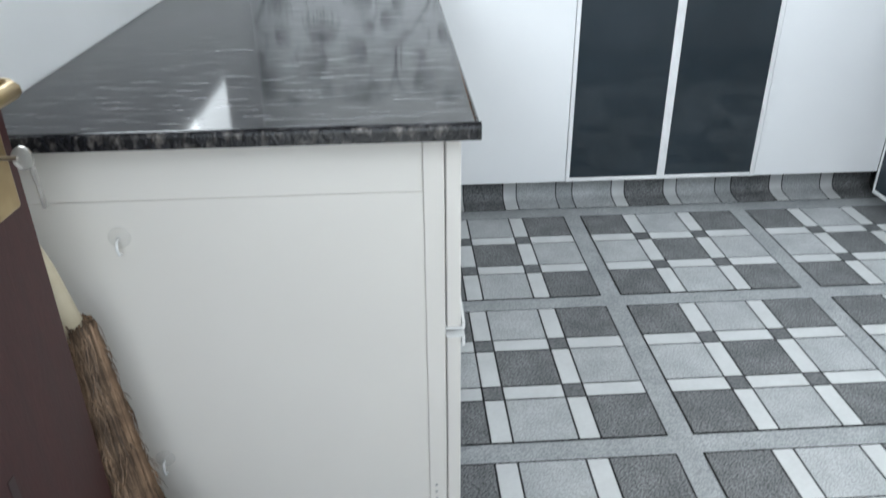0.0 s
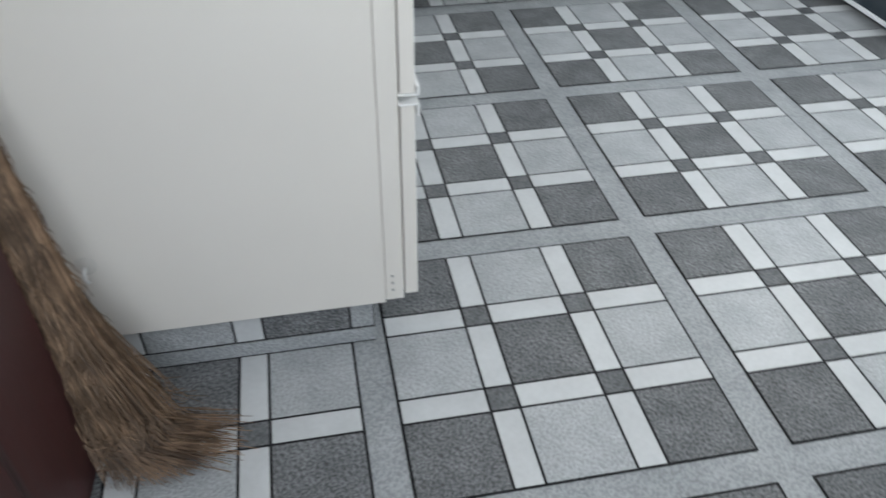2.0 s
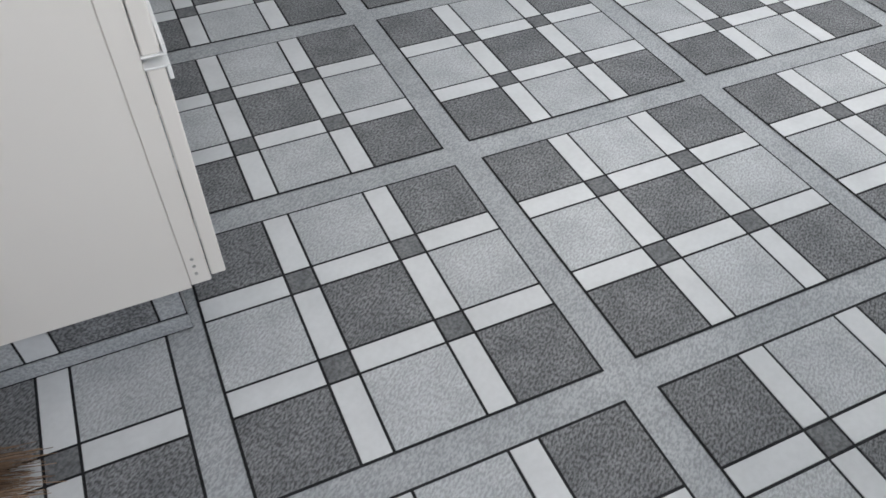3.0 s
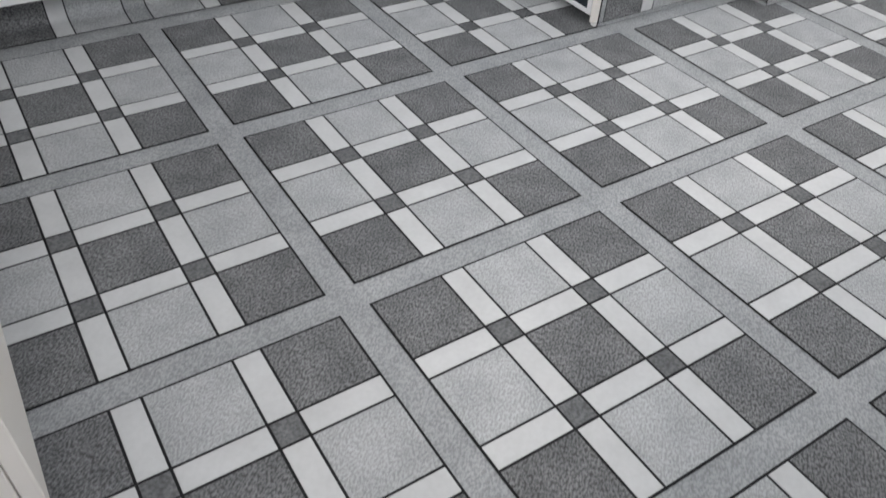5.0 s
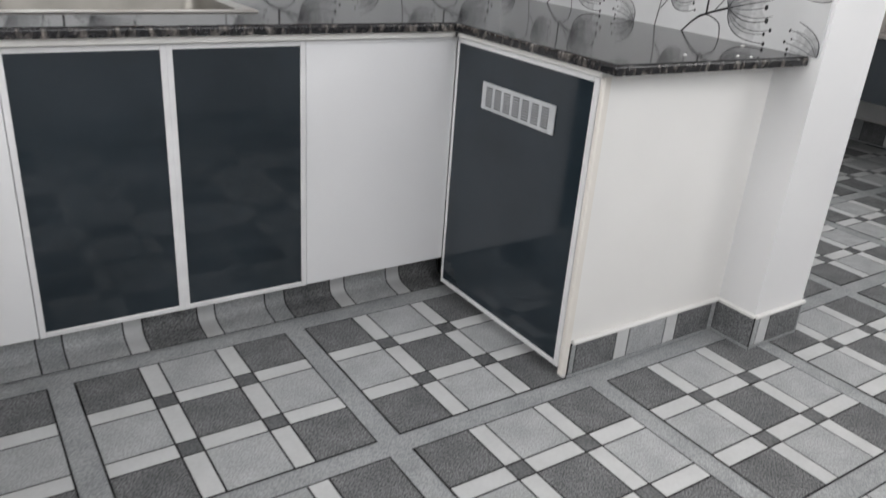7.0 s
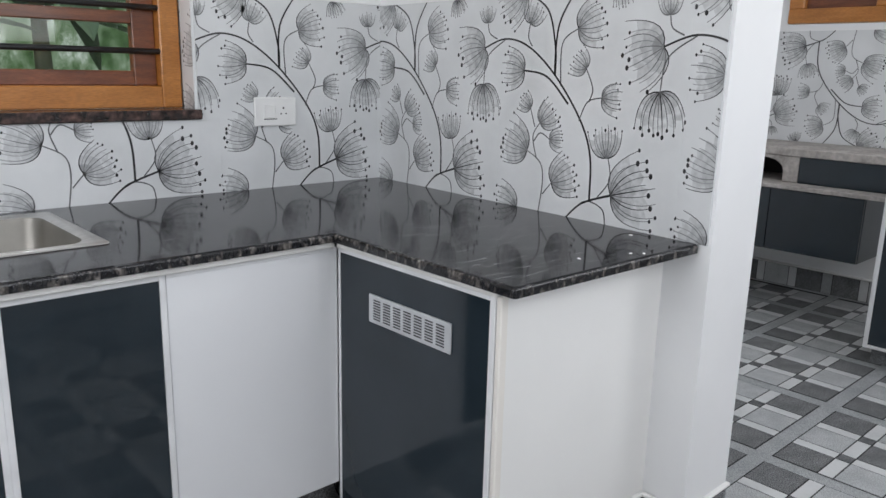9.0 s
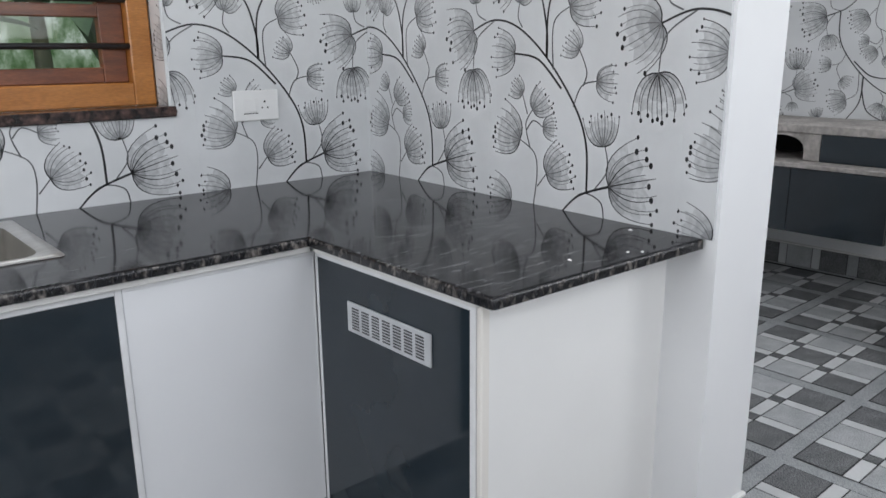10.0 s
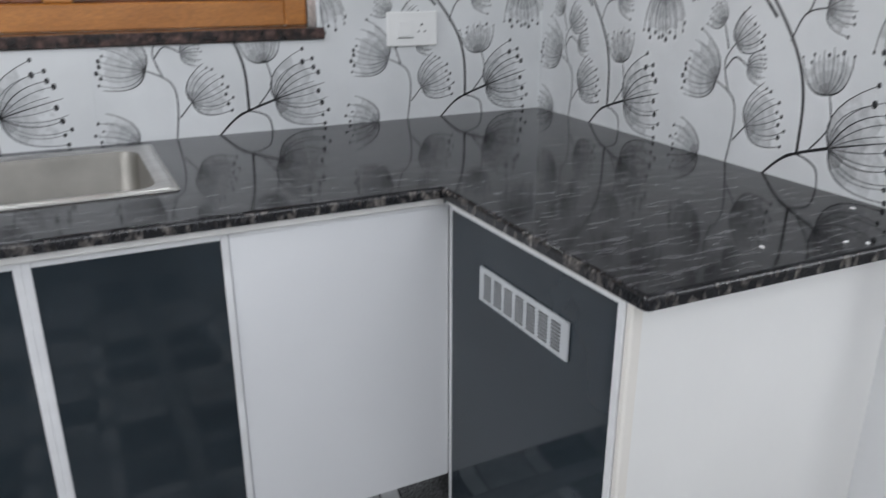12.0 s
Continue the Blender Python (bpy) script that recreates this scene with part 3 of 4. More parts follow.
rail = tagged(part("counter_rail", box(0.152, BY - 0.020, ZT + 0.003, 1.806, BY + 0.018, TOP - CT, 0.002), M_GREYSTRIP), "grey white trim rail below the granite", "trim")

# ---------- corner cabinet with the vented door ----------
VX = 1.828
vent_cab = thing("corner_cabinet", "corner cabinet with a glossy blue-grey door and an air vent", "cabinet", VX, 2.3, 0.05)
voff = Matrix.Translation((-VX, -2.3, -0.05))


def vput(name, bm, m, parent=None, lab="", smooth=False):
    bmesh.ops.transform(bm, matrix=voff, verts=bm.verts)
    return part(name, bm, m, parent or vent_cab, lab, smooth)


vput("body", box(VX + 0.022, 2.022, 0.05, 2.45, 2.60, TOP - CT - 0.001), M_CABSIDE)
vdoor = vput("door", box(VX + 0.003, 2.024, 0.054, VX + 0.02, 2.592, 0.818, 0.001), M_GLOSS, None, "glossy dark blue-grey laminate door")
for b in (box(VX - 0.001, 2.006, 0.040, VX + 0.02, 2.024, 0.832, 0.002), box(VX, 2.590, 0.040, VX + 0.02, 2.5995, 0.832, 0.0015),
          box(VX, 2.024, 0.040, VX + 0.02, 2.590, 0.054, 0.0015), box(VX - 0.001, 2.024, 0.818, VX + 0.02, 2.590, 0.834, 0.0015)):
    vput("door_edging", b, M_ALU, vdoor, "white aluminium edge profile")
vput("top_rail", box(VX - 0.019, 1.986, 0.836, VX + 0.02, 2.578, TOP - CT - 0.0005, 0.002), M_GREYSTRIP)
vput("corner_post", box(VX, 1.989, 0.02, VX + 0.024, 2.005, TOP - CT - 0.001, 0.003), M_CABSIDE)
# the vent: a plate with seven groups of slots, laid on as dark bars for their shade
V0, V1, VZ0, VZ1 = 2.143, 2.456, 0.657, 0.733
grille = vput("air_vent", box(VX - 0.003, V0, VZ0, VX + 0.0025, V1, VZ1, 0.0015), M_VENT, vdoor, "pale grey slotted plastic air vent")
slot_w = (V1 - V0 - 0.03) / 7
for k in range(7):
    y0 = V0 + 0.015 + k * slot_w + 0.006
    b = bmesh.new()
    for j in range(8):
        z = VZ0 + 0.011 + j * 0.0072
        bm_box(b, VX - 0.0042, y0, z, VX - 0.0032, y0 + slot_w - 0.012, z + 0.0034)
    vput("slotted_insert", b, M_RECESS_SHADE, grille)

# plastered end of the counter
PYE = 2.003
end = structure("wall_counter_end", box(VX + 0.0245, PYE, 0.0, 2.4885, PYE + 0.016, TOP - CT - 0.0005), M_PLASTER, "white plastered panel that closes the end of the counter", "wall")

# Thin grey strip put in for the slab's soft shadow on the panel.
part("slab_shade_strip", box(VX + 0.025, PYE - 0.005, TOP - CT - 0.021, 2.4865, PYE - 0.0005, TOP - CT - 0.0005, 0.002), M_GREYSTRIP, end, "grey beige strip standing in for shade under the granite")

# ---------- cabinet by the door ----------
LY = 1.080
dcab = thing("base_cabinet", "cream laminate base cabinet with a granite top, beside the open door", "cabinet", 0.0, LY, 0.1)
doff = Matrix.Translation((0, -LY, -0.1))


def dput(name, bm, m, parent=None, lab="", smooth=False):
    bmesh.ops.transform(bm, matrix=doff, verts=bm.verts)
    return part(name, bm, m, parent or dcab, lab, smooth)


dput("body", box(-0.555, LY + 0.010, 0.122, 0.078, 2.56, TOP - CT - 0.001), M_CABSIDE)
dput("side_panel", box(-0.555, LY, 0.110, 0.0718, LY + 0.009, 0.7595, 0.0003), M_CABSIDE)
# Top board set back so its joint draws the counter's shadow edge.
dput("shadow_band", box(-0.555, LY + 0.0008, 0.760, 0.0718, LY + 0.009, TOP - CT - 0.001, 0.0006), M_CABSIDE)
dput("edge_strip", box(0.072, LY - 0.002, 0.116, 0.1045, LY + 0.012, TOP - CT - 0.001, 0.002), M_CABSIDE)
for k in range(3):
    dput("screw", tube([(0.085, LY - 0.0018, 0.140 + 0.016 * k), (0.085, LY - 0.0034, 0.140 + 0.016 * k)], 0.0028, sides=8), M_STEEL)
for y0, y1 in ((LY, 1.50), (1.503, 2.0), (2.003, 2.52)):
    for z0, z1, hz in ((0.128, 0.500, 0.500), (0.519, 0.840, 0.519)):
        leaf = dput("door", box(0.106, y0 - 0.004, z0, 0.129, y1 - 0.004, z1, 0.002), M_CABSIDE, None, "cream laminate door")
        up = 1 if z0 > 0.3 else -1
        dput("handle_profile", box(0.104, y0 - 0.0065, min(hz, hz - up * 0.003), 0.1355, y1 - 0.0045, max(hz, hz - up * 0.003), 0.001), M_PLASTIC, leaf, "white grip profile")
        dput("handle_lip", box(0.1305, y0 - 0.0066, hz if up > 0 else hz - 0.018, 0.136, y1 - 0.0044, hz + 0.012 if up > 0 else hz, 0.001), M_PLASTIC, leaf)


def suction_hook(x, z):
    h = thing("suction_hook", "clear plastic suction hook stuck to the cabinet side", "hook", x, LY - 0.0005, z, "hooks on the cabinet")
    cup = loft([[(r * math.cos(t), y, r * math.sin(t)) for t in (i * math.pi / 10 for i in range(20))] for r, y in ((0.017, 0.0), (0.0165, -0.002), (0.009, -0.005), (0.006, -0.008))])
    part("suction_cup", cup, M_CLEARPL, h, smooth=True)
    part("peg", tube([(0, -0.006, 0.0), (0, -0.016, -0.002), (0.001, -0.022, -0.010), (0.002, -0.020, -0.020), (0.003, -0.013, -0.022)], 0.0024, 0.0018), M_PLASTIC, h, smooth=True)
    return h


suction_hook(-0.383, 0.702)
suction_hook(-0.391, 0.268)

# ---------- door leaf ----------
door = thing("door_leaf", "dark maroon door with a frosted glass pane, standing open", "door", -0.470, 0.087, 0.006, rz=86.2)
DW, DH, DT = 0.828, 2.03, 0.034
GZ0, GZ1, GX0, GX1 = 0.80, 1.88, 0.12, 0.712
part("stile", box(0, 0, 0, GX0, DT, DH), M_DOOR, door)
part("stile", box(GX1, 0, 0, DW, DT, DH), M_DOOR, door)
part("lower_panel", box(GX0, 0, 0, GX1, DT, GZ0), M_DOOR, door)
part("top_rail", box(GX0, 0.0002, GZ1, GX1, DT - 0.0002, DH, 0.0004), M_DOOR, door)
part("glass_pane", box(GX0, DT / 2 - 0.003, GZ0, GX1, DT / 2 + 0.003, GZ1), M_FROST, door, "frosted glass with painted flowers")
for side in (0, 1):
    y0, y1 = (0.001, DT / 2 - 0.004) if side == 0 else (DT / 2 + 0.004, DT - 0.001)
    for b in (box(GX0, y0, GZ0, GX0 + 0.013, y1, GZ1, 0.002), box(GX1 - 0.013, y0, GZ0, GX1, y1, GZ1, 0.002),
              box(GX0 + 0.013, y0, GZ0, GX1 - 0.013, y1, GZ0 + 0.013, 0.002), box(GX0 + 0.013, y0, GZ1 - 0.013, GX1 - 0.013, y1, GZ1, 0.002)):
        part("bead", b, M_ALU if side == 0 else M_DOORDK, door)
# grooves of the lower panel: dark strips laid on it, their shade put into the colour
for bb in (box(0.165, -0.0012, 0.10, 0.180, 0.004, 0.56, 0.001), box(0.634, -0.0012, 0.10, 0.649, 0.004, 0.56, 0.001)):
    part("groove_shade", bb, M_DOORDK, door)


def painted(name, pts, colour, label):
    """A flat painted shape on the glass."""
    bm = bmesh.new()
    bm.faces.new([bm.verts.new((x, DT / 2 - 0.0036, z)) for x, z in pts])
    m = mat(name, colour, tuple(min(1, c * 1.6) for c in colour), 30, 0.3)
    return part(name, bm, m, door, label)


def leaf_outline(x, z, way, ln, wd, n=12):
    ca, sa = math.cos(radians(way)), math.sin(radians(way))
    up = [(t, wd * math.sin(math.pi * t ** 0.75)) for t in (k / n for k in range(n + 1))]
    pts = [(a * ln, b) for a, b in up] + [(a * ln, -b * 0.9) for a, b in up[-2:0:-1]]
    return [(x + a * ca - b * sa, z + a * sa + b * ca) for a, b in pts]


painted("painted_leaf", leaf_outline(0.50, 1.06, 25, 0.13, 0.034), (0.20, 0.32, 0.03), "painted green leaf")
painted("painted_leaf", leaf_outline(0.56, 1.12, 70, 0.14, 0.030), (0.22, 0.34, 0.03), "painted green leaf")
painted("painted_petal", leaf_outline(0.43, 1.04, -110, 0.11, 0.022), (0.45, 0.01, 0.03), "painted red petal")
painted("painted_petal", leaf_outline(0.40, 1.10, 130, 0.11, 0.030), (0.45, 0.01, 0.03), "painted red petal")
painted("painted_leaf", leaf_outline(0.53, 1.12, 115, 0.12, 0.020), (0.03, 0.40, 0.55), "painted turquoise leaf")
# lock plate, lever and key
plate = part("lock_plate", box(0.751, -0.009, 0.835, 0.803, 0.0, 1.085, 0.006, 2), M_BRASS, door, "worn antique brass lock plate")
part("lever", tube([(0.777, -0.008, 0.985), (0.777, -0.045, 0.985), (0.768, -0.055, 0.985), (0.646, -0.056, 0.982)], 0.011, 0.009, 8), M_BRASS, plate, "brass lever", smooth=True)
part("keyhole", box(0.775, -0.0105, 0.895, 0.779, -0.0088, 0.915), M_BLACK, plate)
part("key", tube([(0.777, -0.008, 0.905), (0.777, -0.034, 0.905)], 0.003, sides=6), M_KEY, plate)
bow = loft([[(0.777 + 0.002 * s, -0.040 + 0.012 * math.cos(t), 0.905 + 0.014 * math.sin(t)) for t in (i * math.pi / 8 for i in range(16))] for s in (-1, 1)])
part("key_bow", bow, M_KEY, plate)
part("spare_key", tube([(0.779, -0.046, 0.893), (0.781, -0.047, 0.870), (0.782, -0.047, 0.842)], 0.0035, 0.0028, 6), M_KEY, plate)

# ---------- door frame ----------
jamb = tagged(new("door_1"), "maroon wooden door frame in the doorway", "door frame", kind="structure")
for b in (box(-0.55, -0.11, 0, -0.49, 0.081, 2.12, 0.003), box(0.39, -0.11, 0, 0.45, 0.081, 2.12, 0.003), box(-0.49, -0.11, 2.06, 0.39, 0.081, 2.12, 0.003)):
    part("jamb", b, M_DOOR, jamb)

# ---------- broom ----------
broom = thing("broom", "straw hand broom with a cream binding, leaning behind the door", "broom", -0.334, 0.95, 0.0)
rnd = random.Random(11)
head = Vector((-0.112, 0.035, 0.622))
bm = bmesh.new()
for k in range(2300):
    a, r = rnd.uniform(0, 2 * math.pi), math.sqrt(rnd.random())
    ca, sa = r * math.cos(a), r * math.sin(a)
    s = head + Vector((0.007 + 0.033 * ca, 0.022 * sa, rnd.uniform(-0.06, -0.005)))
    tail = min(1.0, max(0.0, rnd.gauss(0.40, 0.30)))
    m1 = Vector((-0.080 + 0.045 * ca, 0.010 + 0.034 * sa, 0.31 + rnd.uniform(-0.03, 0.03)))
    m2 = Vector((-0.050 + 0.062 * ca, -0.010 + 0.042 * sa, 0.085 + 0.02 * rnd.random()))
    e = Vector((-0.045 + 0.185 * tail + 0.030 * ca, -0.030 + 0.055 * sa - 0.02 * tail - 0.04 * (1 - tail) * rnd.random(), 0.004 + 0.035 * rnd.random() * (0.4 + tail)))
    if rnd.random() < 0.38:
        m2.x, m2.y = m2.x + rnd.uniform(-0.03, 0.04), m2.y + rnd.uniform(-0.03, 0.03)
        e = m2 + Vector((rnd.uniform(-0.02, 0.05), rnd.uniform(-0.03, 0.02), rnd.uniform(-0.07, -0.02)))
    pts = [s] + [s.lerp(m1, 0.5)] + [m1, m1.lerp(m2, 0.55) + Vector((-0.010 * tail, 0, 0)), m2, m2.lerp(e, 0.5) + Vector((-0.02 * tail, 0, -0.02 * tail)), e]
    for p in pts:
        p.z = max(p.z, 0.003)
    bm_tube(bm, pts, rnd.choice((0.0010, 0.0014, 0.0018)), 0.0006, 3, cap=False)
for k in range(3200):
    t = rnd.random()
    c = head.lerp(Vector((-0.080, 0.012, 0.31)), t * 2) if t < 0.5 else Vector((-0.080, 0.012, 0.31)).lerp(Vector((-0.045, -0.012, 0.07)), t * 2 - 1)
    a = rnd.uniform(0, 2 * math.pi)
    w = (0.033 + 0.027 * t) * rnd.uniform(0.70, 1.04)
    p = c + Vector((w * math.cos(a), w * 0.9 * math.sin(a), 0))
    d = Vector((rnd.uniform(-0.010, 0.016), rnd.uniform(-0.014, 0.010), -rnd.uniform(0.02, 0.055)))
    bm_tube(bm, [p, p + d * 0.5 + Vector((0.003 * math.cos(a), 0.003 * math.sin(a), 0)), p + d], rnd.choice((0.0008, 0.0011)), 0.0004, 3, cap=False)
tagged(part("bristles", bm, M_STRAW, broom, "frayed brown straw"), kind="stuff")
top = head + Vector((-0.115, 0.035, 0.40))
part("binding", tube([head + Vector((0.003, -0.001, -0.030)), head + Vector((-0.020, 0.006, 0.07)), head + Vector((-0.040, 0.011, 0.13))], 0.0240, 0.0190, 12), M_BIND, broom, "cream plastic binding", smooth=True)
part("handle", tube([head + Vector((-0.037, 0.010, 0.12)), top], 0.0165, 0.014, 10), M_BIND, broom, "cream plastic handle", smooth=True)

# ---------- switch plate ----------
plate = thing("switch_socket", "white switch and socket plate on the printed tiles", "socket", 2.076, NY - 0.0085, 1.147)
part("cover", box(-0.082, -0.011, -0.050, 0.082, 0.0, 0.050, 0.004, 2), M_PLASTIC, plate)
part("switch", box(-0.046, -0.0135, -0.022, -0.002, -0.0108, 0.022, 0.002), M_PLASTIC, plate, "white rocker switch")
# Gap and holes are dark pieces on the cover, in place of shade.
part("gap_shade", box(-0.048, -0.0116, -0.027, 0.004, -0.0110, -0.0245), M_RECESS_SHADE, plate)
for dx, dz, r in ((0.030, 0.012, 0.0036), (0.020, -0.008, 0.0028), (0.040, -0.008, 0.0028)):
    part("hole_shade", tube([(dx, -0.0118, dz), (dx, -0.0108, dz)], r, sides=10), M_RECESS_SHADE, plate)

# ---------- crumbs of plaster on the counter ----------
for k, (cx, cy) in enumerate(((2.235, 1.945), (2.262, 1.925), (2.09, 1.99), (2.42, 2.07))):
    bm = bmesh.new()
    bmesh.ops.create_icosphere(bm, subdivisions=1, radius=0.0045)
    for v in bm.verts:
        v.co = Vector((v.co.x * 1.5, v.co.y * 0.8, max(-0.0015, v.co.z * 0.5))) * rnd.uniform(0.85, 1.15)
    ob = part("plaster_crumb", bm, M_PLASTIC)
    ob.matrix_world = pose(cx, cy, TOP + 0.0017, 0, 0, 40 * k)
    tagged(ob, "small white crumb of plaster on the granite", "crumb", "crumbs on the counter")

# ---------- second kitchen through the passage ----------
splash2 = tagged(new("backsplash"), "white tiles printed with grey flowers in the second kitchen", "backsplash", kind="structure")
for k in range(3):
    wall_tile(splash2, pose(FX - 0.008, NY - 0.17 - k * TW, 0.925, 0, 0, -90), flip=True)
win2 = tagged(new("window_2"), "brown teak window frame in the second kitchen", "window", kind="structure")
for b in (box(FX - 0.01, 1.55, 1.625, FX + 0.08, 3.09, 1.71, 0.004), box(FX - 0.01, 3.00, 1.71, FX + 0.08, 3.09, 2.5, 0.004),
          box(FX - 0.009, 2.52, 1.71, FX + 0.079, 2.60, 2.5, 0.004), box(FX - 0.01, 1.55, 1.71, FX + 0.08, 1.64, 2.5, 0.004)):
    part("window_frame", b, M_WOOD, win2)
for a, b in ((1.64, 2.52), (2.60, 3.00)):
    sash = part("sash", box(FX + 0.03, a, 1.71, FX + 0.06, b, 1.78, 0.003), M_WOODDK, win2)
    part("stile", box(FX + 0.03, b - 0.07, 1.78, FX + 0.06, b, 2.5, 0.003), M_WOODDK, sash)
    part("stile", box(FX + 0.03, a, 1.78, FX + 0.06, a + 0.07, 2.5, 0.003), M_WOODDK, sash)
    p = part("pane", box(FX + 0.043, a + 0.07, 1.78, FX + 0.047, b - 0.07, 2.5), M_GLASS, sash)
    p.visible_shadow = False
    for z in (1.9, 2.03, 2.16):
        part("bar", tube([(FX + 0.012, a - 0.02, z), (FX + 0.012, b + 0.02, z)], 0.009), M_BLACK, win2)
top2 = tagged(part("stove_counter", box(4.97, 2.06, 0.880, FX - 0.009, NY - 0.01, 0.924, 0.004), M_HEARTH), "raised grey cement hearth slab on the far wall", "countertop")


def arch(x0, x1, y0, y1, z0, z1, n=10):
    """The masonry over an opening with a rounded head, from y0 to y1, springing at z0."""
    bm = bmesh.new()
    rows = []
    for k in range(n + 1):
        a = math.pi * k / n
        y, z = (y0 + y1) / 2 - (y1 - y0) / 2 * math.cos(a), z0 + (z1 - z0) * 0.82 * math.sin(a)
        rows.append([bm.verts.new(p) for p in ((x0, y, z), (x0, y, z1), (x1, y, z1), (x1, y, z))])
    for p, q in zip(rows, rows[1:]):
        for i in range(4):
            bm.faces.new((p[i], p[(i + 1) % 4], q[(i + 1) % 4], q[i]))
    bm.faces.new(rows[0])
    bm.faces.new(rows[-1][::-1])
    return bm


hearth = thing("hearth_unit", "grey cement hearth with an arched niche and a dark panel", "cabinet", 5.2, 2.6, 0.74)
hoff = Matrix.Translation((-5.2, -2.6, -0.74))
# The niche's back is near-black, its shade put into the colour.
for nm, b, m in (("post", box(4.98, 2.70, 0.735, FX - 0.01, 2.785, 0.879, 0.003), M_HEARTH), ("post", box(4.98, 3.025, 0.735, 5.03, NY - 0.012, 0.879, 0.003), M_HEARTH),
                 ("arch", arch(4.981, 5.03, 2.785, 3.025, 0.800, 0.879), M_HEARTH), ("front_panel", box(4.98, 2.07, 0.735, 5.01, 2.699, 0.879, 0.003), M_GLOSS),
                 ("niche_wall", box(5.36, 2.786, 0.735, FX - 0.01, NY - 0.012, 0.879), M_RECESS_SHADE), ("ledge", box(4.85, 2.20, 0.710, FX - 0.01, NY - 0.012, 0.734, 0.003), M_HEARTH)):
    bmesh.ops.transform(b, matrix=hoff, verts=b.verts)
    part(nm, b, m, hearth)
hang = thing("wall_cabinet", "dark glossy cabinet hung below the hearth ledge", "cabinet", 5.1, 2.7, 0.53)
hoff = Matrix.Translation((-5.1, -2.7, -0.53))
for nm, b, m in (("body", box(4.89, 2.30, 0.362, FX - 0.012, NY - 0.014, 0.709, 0.003), M_GLOSS), ("door", box(4.87, 2.302, 0.365, 4.888, 2.79, 0.706, 0.002), M_GLOSS),
                 ("door", box(4.87, 2.793, 0.365, 4.888, NY - 0.016, 0.706, 0.002), M_GLOSS)):
    bmesh.ops.transform(b, matrix=hoff, verts=b.verts)
    part(nm, b, m, hang)
cab2 = thing("base_cabinet", "base cabinet with a dark glossy door in the second kitchen", "cabinet", 4.41, 1.6, 0.1)
hoff = Matrix.Translation((-4.41, -1.6, -0.1))
for nm, b, m in (("body", box(4.432, 1.00, 0.09, 4.95, 2.065, 0.835), M_CABSIDE), ("door", box(4.413, 1.55, 0.105, 4.430, 2.05, 0.830, 0.001), M_GLOSS),
                 ("door_edging", box(4.408, 2.048, 0.09, 4.430, 2.068, 0.842, 0.002), M_ALU), ("door_edging", box(4.408, 1.53, 0.09, 4.430, 2.048, 0.104, 0.002), M_ALU),
                 ("door", box(4.413, 1.00, 0.105, 4.430, 1.53, 0.830, 0.001), M_GLOSS)):
    bmesh.ops.transform(b, matrix=hoff, verts=b.verts)
    part(nm, b, m, cab2)
t2 = tagged(part("countertop", box(4.38, 0.98, 0.843, 4.96, 2.055, 0.878, 0.003), M_GRANITE), "black granite countertop in the second kitchen", "countertop")
plinth2 = tagged(part("plinth", box(4.49, 1.0, 0, 4.95, 2.05, 0.089), M_DARK), "dark vinyl plinth below the cabinet", "plinth")

# ---------- garden outside ----------


# The backdrop glows by itself; emission stands in for daylight on foliage.
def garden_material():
    m = bpy.data.materials.new("garden_glow")
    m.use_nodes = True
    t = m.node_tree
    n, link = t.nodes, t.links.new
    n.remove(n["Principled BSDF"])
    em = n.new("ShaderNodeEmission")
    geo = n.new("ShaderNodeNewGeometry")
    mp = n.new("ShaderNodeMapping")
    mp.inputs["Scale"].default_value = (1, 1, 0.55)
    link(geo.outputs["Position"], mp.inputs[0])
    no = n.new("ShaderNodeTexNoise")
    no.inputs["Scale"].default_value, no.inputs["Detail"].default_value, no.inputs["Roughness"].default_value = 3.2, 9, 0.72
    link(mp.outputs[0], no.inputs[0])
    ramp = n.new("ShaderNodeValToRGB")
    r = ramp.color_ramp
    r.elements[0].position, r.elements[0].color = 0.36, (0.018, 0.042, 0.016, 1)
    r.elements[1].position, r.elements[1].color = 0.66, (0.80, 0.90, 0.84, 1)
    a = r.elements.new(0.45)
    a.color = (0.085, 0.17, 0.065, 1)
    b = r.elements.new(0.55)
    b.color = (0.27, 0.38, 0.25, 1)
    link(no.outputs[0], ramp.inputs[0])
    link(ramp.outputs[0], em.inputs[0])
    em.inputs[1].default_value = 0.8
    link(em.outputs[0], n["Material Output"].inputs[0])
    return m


M_GARDEN = garden_material()
structure("backdrop", box(-6, 9.0, -1.5, 12, 9.05, 6), M_GARDEN, "glowing backdrop of green garden foliage in the distance", "garden")
structure("ground", box(-40, 3.62, -0.6, 60, 9.0, -0.5), mat("grass_ground", (0.05, 0.09, 0.03), (0.09, 0.14, 0.05), 4, 0.9), "grassy ground outside the window", "ground")
structure("backdrop", box(12.0, -6, -1.5, 12.05, 9.0, 6), M_GARDEN, "glowing backdrop of green garden foliage beyond the second window", "garden")


